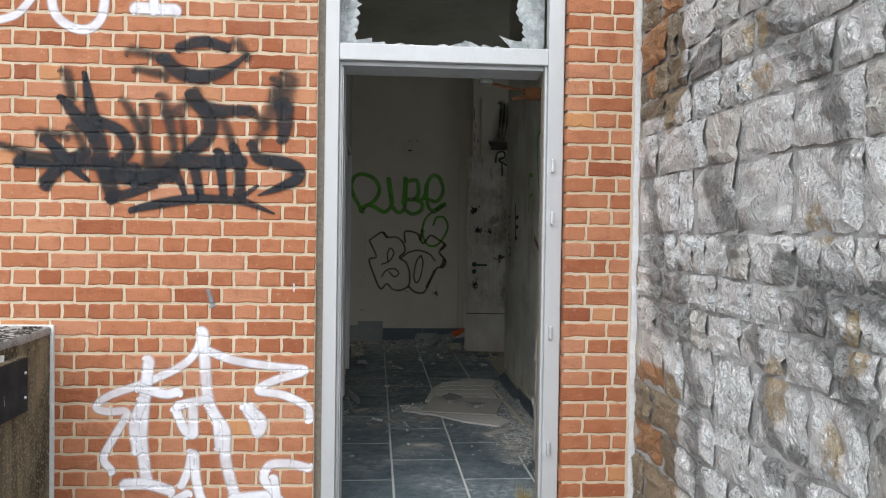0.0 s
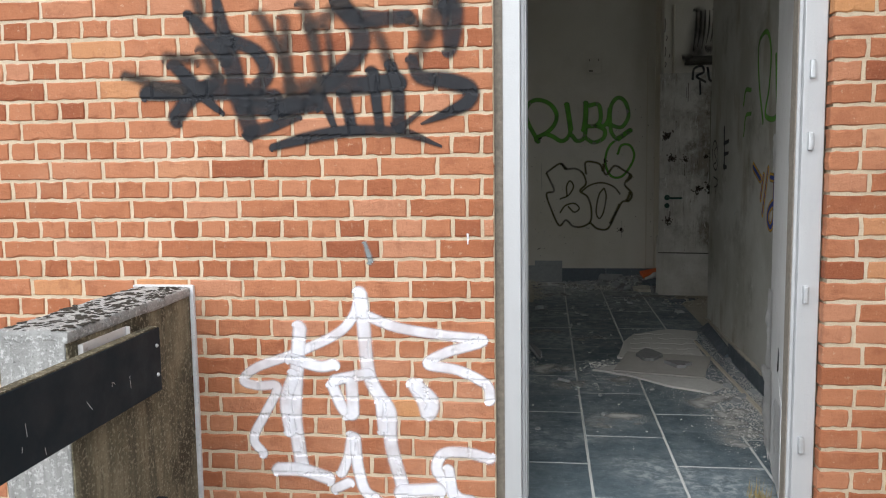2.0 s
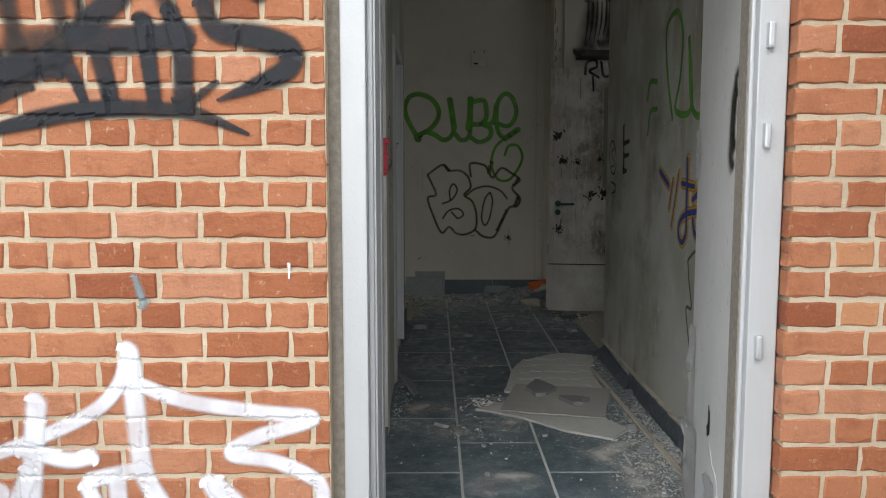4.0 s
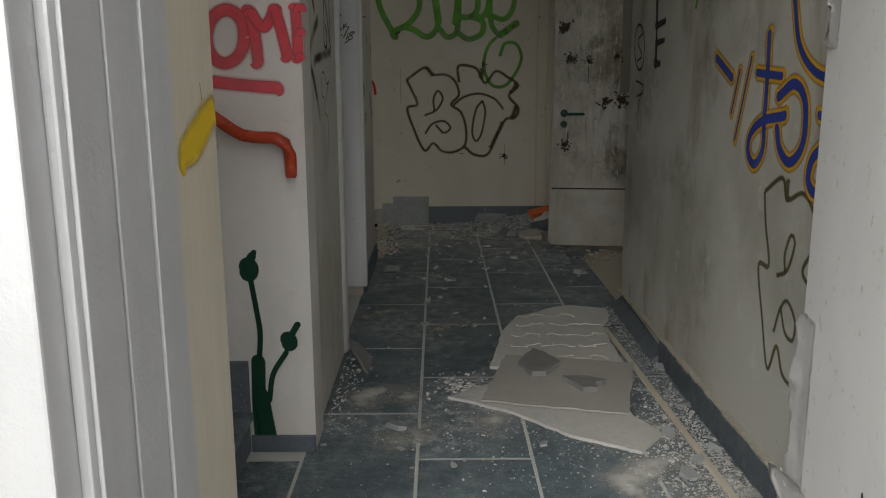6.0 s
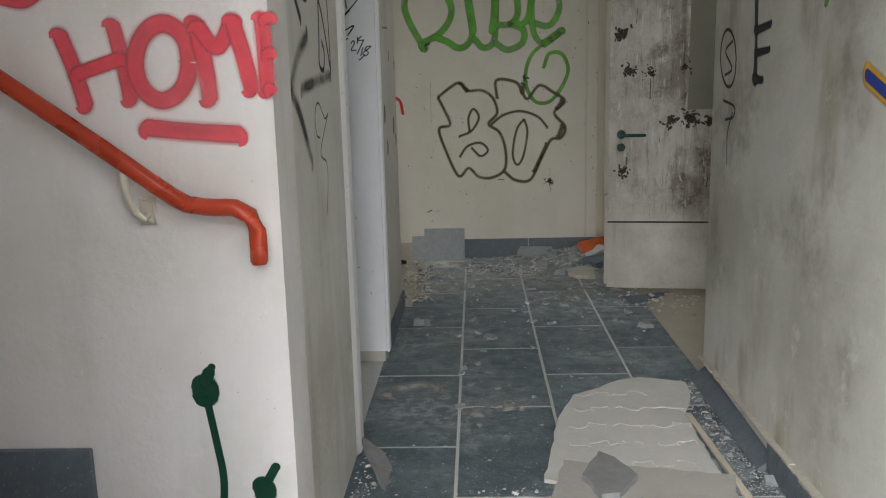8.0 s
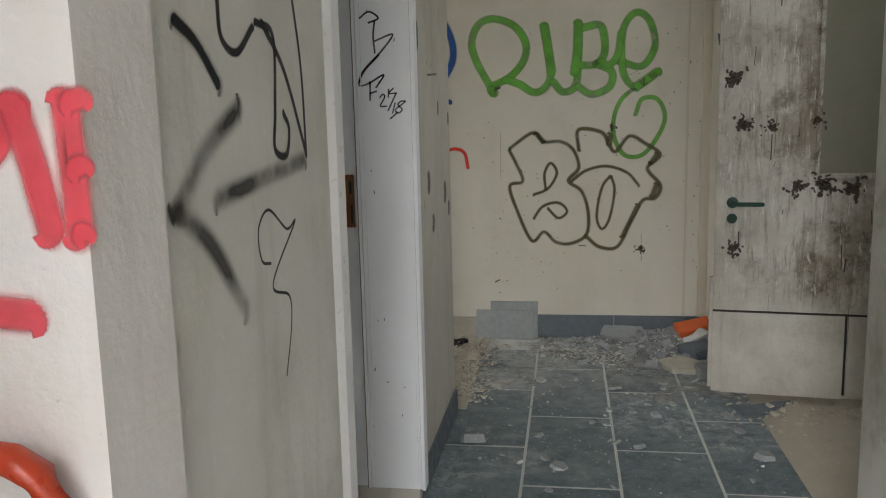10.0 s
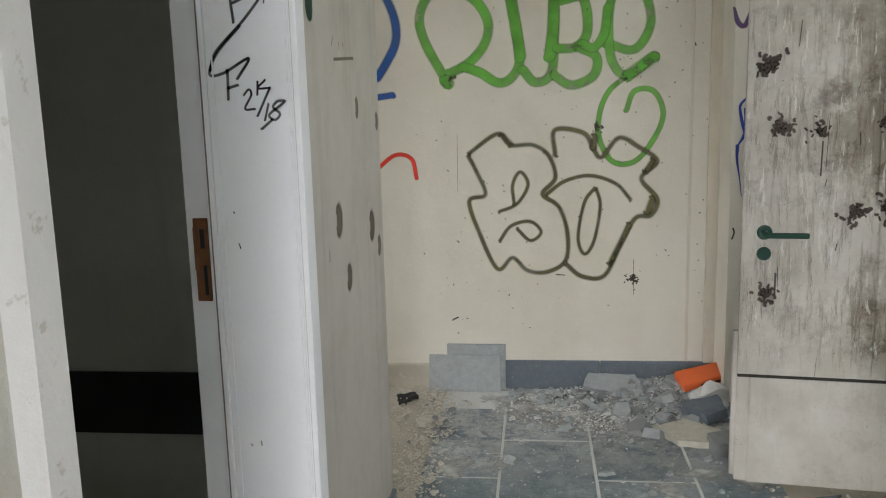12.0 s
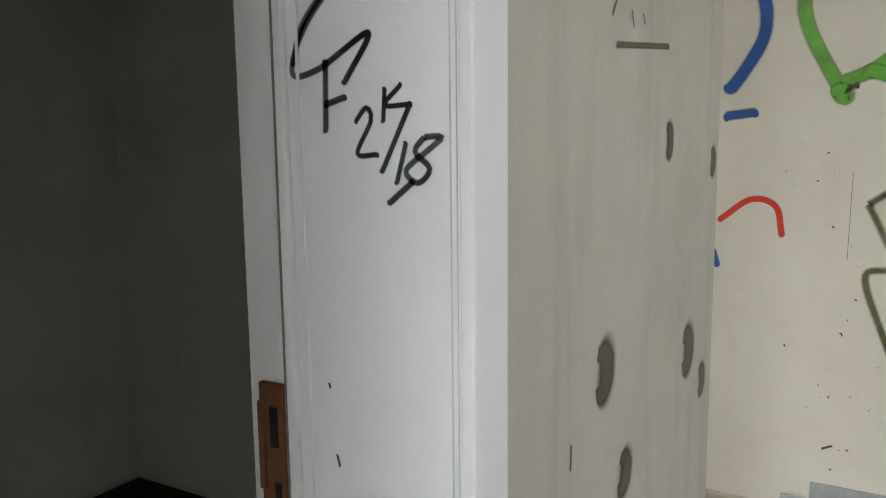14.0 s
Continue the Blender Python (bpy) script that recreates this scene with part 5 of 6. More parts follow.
line(tag, 0.02, (-0.652, 0.493), (-0.644, 0.386))
line(tag, 0.026, (-0.521, 0.570), (-0.484, 0.502), (-0.469, 0.451), (-0.451, 0.503), (-0.507, 0.562))
line(tag, 0.02, (-0.768, 0.361), (-0.782, 0.281), (-0.809, 0.213))
line(tag, 0.022, (-0.754, 0.355), (-0.746, 0.247), (-0.722, 0.151), (-0.681, 0.115))
line(tag, 0.02, (-0.838, 0.148), (-0.782, 0.176))
line(tag, 0.026, (-1.064, 0.221), (-0.965, 0.220), (-0.862, 0.190))
line(tag, 0.022, (-0.235, 0.286), (-0.324, 0.308), (-0.411, 0.302), (-0.439, 0.243), (-0.403, 0.186), (-0.356, 0.130), (-0.305, 0.119))
line(tag, 0.02, (-0.392, 0.242), (-0.379, 0.147))
line(tag, 0.028, (-0.579, 0.147), (-0.433, 0.158))
line(tag, 0.026, (-0.698, 0.104), (-0.549, 0.062))
spray("graffiti", wall_front, S["white"], on_front, wider(tag, 1.3), label="white sprayed tag on the bricks", step=0.007, across=5)

tag = []
line(tag, 0.024, (-1.638, 2.296), (-1.542, 2.331), (-1.474, 2.409))
line(tag, 0.028, (-1.397, 2.462), (-1.382, 2.350), (-1.323, 2.289), (-1.237, 2.274), (-1.176, 2.332), (-1.157, 2.471))
line(tag, 0.036, (-1.028, 2.377), (-0.854, 2.373))
line(tag, 0.028, (-0.949, 2.466), (-0.946, 2.365))
spray("graffiti", wall_front, S["white"], on_front, tag, label="white sprayed letters high on the bricks", step=0.007, across=5)

tag = []
line(tag, (0.012, 0.020), (-0.698, 1.107), (-0.678, 1.039))
spray("paint_patch", wall_front, S["bluegrey"], on_front, tag, label="blue-grey paint patch", step=0.007, across=5)

tag = []
line(tag, (0.0055, 0.003), (-0.311, 1.138), (-0.311, 1.103))
spray("paint_patch", wall_front, S["white"], on_front, tag, label="small white paint dab", step=0.007)

tag = []
line(tag, 0.019, (-0.641, 1.472), (-0.619, 1.402), (-0.600, 1.322))
line(tag, 0.019, (-0.522, 1.489), (-0.507, 1.411), (-0.498, 1.332))
line(tag, 0.017, (-0.615, 1.387), (-0.514, 1.418))
line(tag, 0.021, (-0.360, 1.407), (-0.364, 1.448), (-0.384, 1.478), (-0.412, 1.490), (-0.443, 1.480), (-0.468, 1.451), (-0.480, 1.410), (-0.476, 1.369), (-0.456, 1.338), (-0.427, 1.326), (-0.396, 1.337), (-0.371, 1.366), (-0.360, 1.407))
line(tag, 0.02, (-0.341, 1.488), (-0.327, 1.406), (-0.321, 1.328))
line(tag, 0.018, (-0.336, 1.481), (-0.298, 1.436), (-0.261, 1.490))
line(tag, 0.019, (-0.259, 1.490), (-0.242, 1.422), (-0.227, 1.348))
line(tag, 0.018, (-0.196, 1.492), (-0.193, 1.415), (-0.192, 1.343))
line(tag, 0.013, (-0.192, 1.493), (-0.176, 1.497))
line(tag, 0.013, (-0.192, 1.419), (-0.182, 1.423))
line(tag, 0.013, (-0.192, 1.345), (-0.187, 1.347))
line(tag, 0.021, (-0.466, 1.268), (-0.367, 1.257), (-0.264, 1.249))
line(tag, 0.02, (-0.770, 1.559), (-0.715, 1.548), (-0.678, 1.568))
spray("graffiti", wall_stair, S["red"], on_stair, wider(tag, 1.4), label="red sprayed word HOME, underlined", step=0.008)

tag = []
line(tag, 0.035, (-0.386, 0.661), (-0.385, 0.643))
line(tag, 0.016, (-0.385, 0.673), (-0.375, 0.696))
line(tag, 0.01, (-0.375, 0.696), (-0.367, 0.710))
line(tag, 0.01, (-0.384, 0.629), (-0.369, 0.521), (-0.359, 0.430), (-0.366, 0.337))
line(tag, 0.026, (-0.370, 0.328), (-0.375, 0.168), (-0.372, 0.056))
line(tag, 0.03, (-0.367, 0.206), (-0.357, 0.129), (-0.347, 0.055))
line(tag, 0.01, (-0.273, 0.359), (-0.321, 0.281), (-0.338, 0.186))
line(tag, 0.03, (-0.263, 0.407), (-0.259, 0.392))
line(tag, 0.012, (-0.248, 0.429), (-0.231, 0.458))
spray("painted_plant", wall_stair, S["darkgreen"], on_stair, tag, label="dark green painted plant with two buds", step=0.008)

tag = []
line(tag, 0.03, (-0.126, 1.620), (-0.135, 1.659), (-0.222, 1.821), (-0.253, 1.950), (-0.202, 2.059), (-0.103, 2.087), (0.026, 2.035), (0.096, 1.923), (0.076, 1.813), (-0.009, 1.720), (-0.102, 1.674))
line(tag, 0.03, (-0.036, 1.705), (0.056, 1.671), (0.137, 1.621), (0.202, 1.635), (0.251, 1.714), (0.238, 1.872), (0.213, 2.029))
line(tag, 0.036, (0.213, 2.029), (0.238, 1.872), (0.257, 1.746))
line(tag, 0.03, (0.267, 1.682), (0.331, 1.617), (0.412, 1.663), (0.427, 1.867), (0.426, 2.038))
line(tag, 0.036, (0.426, 2.038), (0.420, 1.867), (0.405, 1.742))
line(tag, 0.03, (0.467, 2.015), (0.568, 2.018), (0.591, 1.862), (0.538, 1.786), (0.443, 1.779))
line(tag, 0.03, (0.538, 1.786), (0.634, 1.736), (0.622, 1.642), (0.514, 1.597), (0.428, 1.647))
line(tag, 0.028, (0.683, 1.798), (0.821, 1.763), (0.899, 1.884), (0.865, 2.039), (0.784, 2.093), (0.711, 2.013), (0.695, 1.859), (0.716, 1.703), (0.792, 1.639), (0.921, 1.729))
line(tag, 0.028, (0.565, 1.80), (0.622, 1.778), (0.672, 1.84), (0.69, 1.97))
line(tag, 0.036, (0.792, 1.639), (0.915, 1.723))
line(tag, 0.036, (-0.126, 1.642), (-0.109, 1.626))
spray("graffiti", wall_far, S["green"], on_far, tag, label="green sprayed letters RUBE", step=0.015)

tag = []
line(tag, 0.017, (0.792, 1.639), (0.699, 1.562), (0.653, 1.451), (0.654, 1.323), (0.720, 1.209), (0.831, 1.208), (0.924, 1.320), (0.968, 1.446), (0.919, 1.557), (0.825, 1.559), (0.786, 1.465))
spray("graffiti", wall_far, S["green"], on_far, tag, label="thin green sprayed loop", step=0.015)

tag = []
line(tag, 0.015, (-0.021, 1.259), (0.136, 1.362), (0.201, 1.303), (0.316, 1.301), (0.397, 1.245), (0.430, 1.130), (0.365, 1.048), (0.447, 0.981), (0.491, 0.848), (0.482, 0.697), (0.383, 0.636), (0.283, 0.645), (0.206, 0.713), (0.126, 0.654), (0.033, 0.848), (-0.016, 1.016), (0.068, 1.049), (0.025, 1.166), (-0.021, 1.259))
line(tag, 0.012, (0.140, 0.959), (0.233, 0.999), (0.290, 1.098), (0.250, 1.164), (0.211, 1.098), (0.217, 0.999))
line(tag, 0.012, (0.140, 0.804), (0.200, 0.882), (0.300, 0.905), (0.356, 0.848), (0.300, 0.804), (0.233, 0.865))
line(tag, 0.016, (0.430, 1.245), (0.429, 1.374), (0.574, 1.356), (0.623, 1.275), (0.665, 1.232), (0.750, 1.328), (0.846, 1.282), (0.942, 1.207), (0.865, 1.121), (0.946, 1.013), (0.916, 0.931), (0.837, 0.915), (0.759, 0.766), (0.680, 0.614), (0.565, 0.613), (0.482, 0.680))
line(tag, 0.013, (0.388, 1.048), (0.479, 1.113), (0.608, 1.139), (0.738, 1.095), (0.812, 1.013))
line(tag, 0.012, (0.635, 1.080), (0.659, 0.981), (0.628, 0.799), (0.580, 0.731), (0.547, 0.815), (0.578, 0.998), (0.635, 1.080))
line(tag, 0.022, (0.632, 1.339), (0.626, 1.285))
line(tag, 0.02, (0.920, 1.207), (0.889, 1.159))
line(tag, 0.022, (0.924, 1.013), (0.900, 0.948))
line(tag, 0.018, (0.805, 0.882), (0.711, 0.682))
line(tag, 0.02, (0.159, 1.355), (0.201, 1.309))
spray("graffiti", wall_far, S["olive"], on_far, wider(tag, 1.2), label="olive sprayed outline of bubble letters BO", step=0.012)

tag = []
line(tag, 0.012, (-0.505, 1.187), (-0.401, 1.263), (-0.316, 1.242), (-0.291, 1.142))
spray("graffiti", wall_far, S["redline"], on_far, tag, label="small red painted hook", step=0.012)

tag = []
line(tag, 0.03, (-0.595, 2.214), (-0.458, 2.114), (-0.385, 1.969), (-0.378, 1.841), (-0.434, 1.730), (-0.483, 1.660))
line(tag, 0.022, (-0.492, 1.562), (-0.404, 1.573))
line(tag, 0.014, (-0.526, 1.069), (-0.510, 1.018))
spray("graffiti", wall_far, S["skyblue"], on_far, tag, label="blue sprayed curl", step=0.015)

tag = []
line(tag, 0.016, (-0.115, 1.652), (-0.082, 1.658))
line(tag, 0.0018, (0.831, 0.699), (0.834, 0.514))
line(tag, 0.0012, (-0.073, 1.365), (-0.076, 1.067))
line(tag, 0.005, (1.114, 1.786), (1.120, 1.774))
line(tag, 0.004, (0.433, 0.622), (0.476, 0.619))
line(tag, 0.006, (-0.119, 0.375), (-0.091, 0.389))
spray("stain", wall_far, S["soot"], on_far, tag, label="dark splash stains", step=0.008)

tag = []
line(tag, 0.037, (6.173, 1.343), (6.002, 1.274))
line(tag, 0.027, (5.927, 1.298), (5.985, 1.155))
line(tag, 0.027, (5.827, 1.338), (5.933, 1.067))
line(tag, 0.036000000000000004, (5.693, 1.405), (5.685, 1.279), (5.685, 1.151), (5.683, 1.053), (5.741, 1.000), (5.801, 1.029), (5.794, 1.091), (5.699, 1.140), (5.533, 1.164))
line(tag, 0.033, (5.770, 1.289), (5.577, 1.278))
line(tag, 0.037, (5.588, 1.217), (5.481, 1.256), (5.402, 1.207), (5.396, 1.092), (5.473, 1.033), (5.551, 1.064), (5.581, 1.124))
line(tag, 0.033, (5.527, 1.496), (5.468, 1.364), (5.360, 1.291), (5.214, 1.263))
line(tag, 0.033, (5.281, 1.471), (5.215, 1.352), (5.203, 1.289))
line(tag, 0.037, (5.273, 1.290), (5.250, 1.171), (5.265, 1.102), (5.329, 1.055), (5.343, 0.996), (5.297, 0.967), (5.258, 1.007), (5.251, 1.063))
line(tag, 0.033, (5.308, 1.175), (5.143, 1.161))
line(tag, 0.035, (5.265, 1.102), (5.128, 1.088))
line(tag, 0.037, (5.146, 1.047), (5.146, 0.995))
spray("graffiti", wall_right, S["yellow"], on_right, tag, label="orange-yellow sprayed outline")

tag = []
line(tag, 0.018, (6.173, 1.343), (6.002, 1.274))
line(tag, 0.008, (5.927, 1.298), (5.985, 1.155))
line(tag, 0.008, (5.827, 1.338), (5.933, 1.067))
line(tag, 0.017, (5.693, 1.405), (5.685, 1.279), (5.685, 1.151), (5.683, 1.053), (5.741, 1.000), (5.801, 1.029), (5.794, 1.091), (5.699, 1.140), (5.533, 1.164))
line(tag, 0.014, (5.770, 1.289), (5.577, 1.278))
line(tag, 0.018, (5.588, 1.217), (5.481, 1.256), (5.402, 1.207), (5.396, 1.092), (5.473, 1.033), (5.551, 1.064), (5.581, 1.124))
line(tag, 0.014, (5.527, 1.496), (5.468, 1.364), (5.360, 1.291), (5.214, 1.263))
line(tag, 0.014, (5.281, 1.471), (5.215, 1.352), (5.203, 1.289))
line(tag, 0.018, (5.273, 1.290), (5.250, 1.171), (5.265, 1.102), (5.329, 1.055), (5.343, 0.996), (5.297, 0.967), (5.258, 1.007), (5.251, 1.063))
line(tag, 0.014, (5.308, 1.175), (5.143, 1.161))
line(tag, 0.016, (5.265, 1.102), (5.128, 1.088))
line(tag, 0.018, (5.146, 1.047), (5.146, 0.995))
spray("graffiti", wall_right, S["blue"], on_right_upper, tag, label="blue sprayed letters edged with yellow")

tag = []
line(tag, 0.01, (5.642, 0.925), (5.517, 0.982), (5.470, 0.926), (5.373, 0.956), (5.304, 0.923), (5.280, 0.877), (5.275, 0.820), (5.332, 0.740), (5.259, 0.692), (5.218, 0.587), (5.233, 0.476), (5.317, 0.403), (5.407, 0.407), (5.465, 0.477), (5.520, 0.388), (5.588, 0.530), (5.647, 0.687), (5.568, 0.706), (5.616, 0.829), (5.642, 0.925))
line(tag, 0.009, (5.498, 0.690), (5.431, 0.723), (5.395, 0.809), (5.426, 0.826), (5.457, 0.764), (5.448, 0.719))
line(tag, 0.009, (5.492, 0.518), (5.461, 0.594), (5.414, 0.632), (5.353, 0.588), (5.359, 0.530), (5.413, 0.536), (5.454, 0.596))
line(tag, 0.011, (5.282, 0.890), (5.269, 0.978), (5.164, 1.006), (5.069, 1.010))
line(tag, 0.011, (5.263, 0.713), (5.200, 0.766), (5.049, 0.804))
line(tag, 0.009, (5.231, 0.462), (5.171, 0.374))
line(tag, 0.018, (5.479, 0.971), (5.475, 0.933))
line(tag, 0.006, (5.264, 0.386), (5.207, 0.372), (5.289, 0.359), (5.256, 0.310), (5.271, 0.252))
line(tag, 0.012, (5.091, 0.713), (5.066, 0.528))
spray("graffiti", wall_right, S["olive"], on_right, wider(tag, 1.2), label="olive sprayed outline of bubble letters")

tag = []
line(tag, 0.006, (7.276, 1.419), (7.306, 1.485), (7.364, 1.528), (7.428, 1.532), (7.474, 1.494), (7.483, 1.427), (7.451, 1.359), (7.390, 1.317), (7.327, 1.316), (7.284, 1.355), (7.276, 1.419))
line(tag, 0.005, (7.332, 1.487), (7.416, 1.451), (7.325, 1.382), (7.412, 1.357))
line(tag, 0.005, (7.418, 1.257), (7.277, 1.236), (7.281, 1.197), (7.381, 1.181))
line(tag, 0.004, (7.295, 1.210), (7.348, 1.128), (7.339, 1.006))
line(tag, (0.018, 0.012, 0.02), (7.067, 1.617), (7.05, 1.45), (7.046, 1.337))
line(tag, (0.014, 0.010), (7.053, 1.430), (6.915, 1.438))
line(tag, (0.014, 0.012), (7.067, 1.509), (6.912, 1.522))
line(tag, (0.016, 0.012), (7.06, 1.34), (6.97, 1.335))
spray("graffiti", wall_right, S["black"], on_right, wider(tag, 1.5), label="small black tags")

tag = []
line(tag, 0.02, (5.976, 1.617), (6.092, 1.863), (6.118, 2.090), (5.938, 2.142), (5.833, 2.019), (5.856, 1.811), (5.922, 1.655), (5.664, 1.652), (5.725, 1.977))
line(tag, 0.022, (5.725, 1.977), (5.657, 1.664), (5.502, 1.629), (5.529, 1.948), (5.509, 2.041))
line(tag, 0.018, (6.482, 1.751), (6.431, 1.839), (6.292, 1.831))
line(tag, 0.016, (6.460, 1.549), (6.413, 1.670), (6.275, 1.682))
spray("graffiti", wall_right, S["green"], on_right, tag, label="green sprayed letters high on the wall")

tag = []
line(tag, 0.03, (5.825, 1.585), (5.851, 1.550), (5.894, 1.477), (5.943, 1.401))
line(tag, 0.026, (6.071, 1.614), (6.150, 1.580), (6.215, 1.527))
line(tag, 0.036, (6.288, 1.487), (6.158, 1.429), (6.034, 1.337))
line(tag, 0.036, (6.042, 1.343), (6.150, 1.272), (6.269, 1.143))
line(tag, 0.032, (6.178, 1.344), (6.334, 1.358), (6.633, 1.385))
line(tag, 0.02, (5.786, 1.436), (5.824, 1.532))
spray("graffiti", wall_left, S["greyspray"], on_left, wider(tag, 0.85), label="thin grey sprayed strokes", step=0.008)

tag = []
line(tag, 0.01, (6.227, 1.665), (6.235, 1.603), (6.297, 1.584), (6.376, 1.634))
line(tag, 0.01, (6.391, 1.645), (6.480, 1.627), (6.472, 1.492), (6.460, 1.415), (6.525, 1.401), (6.547, 1.452), (6.518, 1.482))
line(tag, 0.01, (6.423, 1.648), (6.536, 1.563), (6.646, 1.406))
line(tag, 0.009, (6.597, 1.739), (6.641, 1.579), (6.651, 1.395))
line(tag, 0.004, (6.402, 1.201), (6.357, 1.215), (6.349, 1.273), (6.406, 1.303), (6.502, 1.254), (6.553, 1.263), (6.408, 1.160), (6.496, 1.119), (6.501, 1.059), (6.458, 0.965))
line(tag, 0.012, (6.071, 1.614), (6.136, 1.588), (6.207, 1.530))
spray("graffiti", wall_left, S["black"], on_left, tag, label="black tags on the plaster", step=0.008)

tag = []
line(tag, 0.0042, (-0.307, 1.693), (-0.363, 1.636), (-0.382, 1.592), (-0.350, 1.594), (-0.291, 1.624), (-0.319, 1.581))
line(tag, 0.0042, (-0.341, 1.600), (-0.343, 1.537))
line(tag, 0.0042, (-0.341, 1.561), (-0.320, 1.567))
line(tag, 0.0034, (-0.307, 1.545), (-0.295, 1.557), (-0.290, 1.545), (-0.306, 1.515), (-0.284, 1.514))
line(tag, 0.0032, (-0.274, 1.573), (-0.276, 1.545))
line(tag, 0.0032, (-0.257, 1.576), (-0.274, 1.559), (-0.247, 1.559))
line(tag, 0.0036, (-0.247, 1.559), (-0.278, 1.499))
line(tag, 0.0034, (-0.252, 1.524), (-0.262, 1.489))
line(tag, 0.0038, (-0.232, 1.530), (-0.242, 1.517), (-0.227, 1.502), (-0.239, 1.489), (-0.252, 1.500), (-0.226, 1.520), (-0.214, 1.530), (-0.232, 1.530))
line(tag, 0.004, (-0.246, 1.489), (-0.270, 1.470))
spray("writing", door_1, S["black"], on_jamb, tag, label="black marker writing F 25/18", step=0.004, across=3)

tag = []
line(tag, 0.0042, (-0.318, 1.809), (-0.324, 1.759), (-0.320, 1.702))
line(tag, 0.0042, (-0.318, 1.743), (-0.254, 1.763), (-0.293, 1.710), (-0.364, 1.641), (-0.380, 1.601))
line(tag, 0.0042, (-0.372, 1.823), (-0.337, 1.844), (-0.304, 1.821), (-0.339, 1.806))
spray("writing", door_1, S["black"], on_jamb, tag, label="black marker writing K", step=0.004, across=3)

tag = []
line(tag, 0.045, (8.296, 1.222), (8.294, 1.192))
line(tag, 0.038, (8.391, 1.038), (8.386, 1.014))
line(tag, 0.05, (8.744, 1.143), (8.743, 1.114))
line(tag, 0.034, (8.854, 1.054), (8.854, 1.032))
line(tag, 0.026, (8.579, 1.525), (8.578, 1.499))
line(tag, 0.028, (8.887, 1.475), (8.886, 1.456))
line(tag, 0.006, (8.312, 1.642), (8.552, 1.657))
line(tag, 0.004, (8.166, 1.142), (8.164, 1.114))
line(tag, 0.003, (8.370, 1.691), (8.379, 1.672))
line(tag, 0.003, (8.421, 1.691), (8.427, 1.681))
line(tag, 0.003, (8.291, 1.679), (8.307, 1.699))
spray("stain", wall_left_far, S["oval"], on_left_far, tag, label="dark oval stains", step=0.01)

tag = []
line(tag, (0.034, 0.046, 0.046, 0.036), (4.30, 1.170), (4.36, 1.185), (4.42, 1.208), (4.475, 1.228))
spray("graffiti", lining_left, S["yellowspray"], on_lining, tag, label="yellow sprayed patch")

tag = []
line(tag, 0.003, (4.243, 1.312), (4.239, 1.288), (4.249, 1.285))
line(tag, 0.002, (4.406, 1.271), (4.412, 1.246))
spray("writing", lining_left, S["black"], on_lining, tag, label="small pen marks")

tag = []
line(tag, 0.01, (0.303, 2.136), (0.316, 2.233), (0.388, 2.256), (0.404, 2.198), (0.341, 2.160), (0.420, 2.106))
line(tag, 0.01, (0.442, 2.236), (0.464, 2.120), (0.522, 2.129), (0.514, 2.235), (0.551, 2.104))
line(tag, 0.008, (0.372, 2.111), (0.379, 1.990))
spray("graffiti", stained_door, S["black"], on_door, wider(tag, 1.5), label="black tag letters RU", step=0.01)

tag = []
burst(tag, 0.083, 0.753, 0.045, 16, 1)
burst(tag, 0.064, 1.588, 0.055, 22, 2)
burst(tag, 0.114, 1.379, 0.05, 16, 3)
burst(tag, 0.239, 1.354, 0.045, 10, 4)
burst(tag, 0.365, 1.067, 0.05, 18, 5)
burst(tag, 0.485, 1.078, 0.06, 20, 6)
burst(tag, 0.60, 1.06, 0.06, 16, 7)
burst(tag, 0.439, 1.383, 0.04, 10, 8)
for i in range(26):
    u, v = random.choice((random.uniform(0.03, 0.84), random.gauss(0.25, 0.05), random.gauss(0.55, 0.06))), random.uniform(0.45, 2.1)
    if u < 0.43 or v < 1.05:
        line(tag, random.uniform(0.0008, 0.003) * random.choice((1, 1, 1.8)), (u, v), (u + random.uniform(-0.006, 0.006), v - random.uniform(0.02, 0.12) * random.choice((1, 1, 2))))
spray("stain", stained_door, S["soot"], on_door, tag, step=0.01, across=2, label="brown scorch marks and drips")
on_pier = lambda u, v, n: (u, 10.0988 - 0.00006 * n, v)
tag = []
line(tag, (0.006, 0.009, 0.004), (1.303, 1.508), (1.277, 1.478), (1.281, 1.430), (1.298, 1.358), (1.315, 1.283))
line(tag, (0.005, 0.012, 0.010, 0.003), (1.297, 1.462), (1.306, 1.404), (1.301, 1.345), (1.270, 1.289))
line(tag, (0.010, 0.006, 0.003, 0.002), (1.270, 1.289), (1.270, 1.225), (1.285, 1.134), (1.295, 1.055))
spray("graffiti", wall_pier, S["blue"], on_pier, tag, step=0.01, label="small blue scribble")
tag = []
line(tag, (0.008, 0.016, 0.016, 0.006), (1.236, 1.916), (1.253, 1.854), (1.285, 1.836), (1.307, 1.901))
spray("graffiti", wall_pier, S["purple"], on_pier, tag, step=0.01, label="purple and black sprayed curl")
tag = []
line(tag, (0.09, 0.14, 0.16), (1.62, 2.95), (1.60, 2.75), (1.58, 2.52))
line(tag, (0.12, 0.14), (1.85, 2.95), (1.80, 2.6))
line(tag, (0.14, 0.14), (2.1, 2.9), (2.05, 2.5))
rng = random.Random(61)
for i in range(9):
    u = 1.56 + 0.045 * i
    line(tag, (0.012, 0.016, 0.006), (u + 0.02, 2.98 - 0.02 * rng.random()), (u + 0.015, 2.78), (u - 0.01, 2.60 - 0.09 * rng.random() + 0.02 * i))
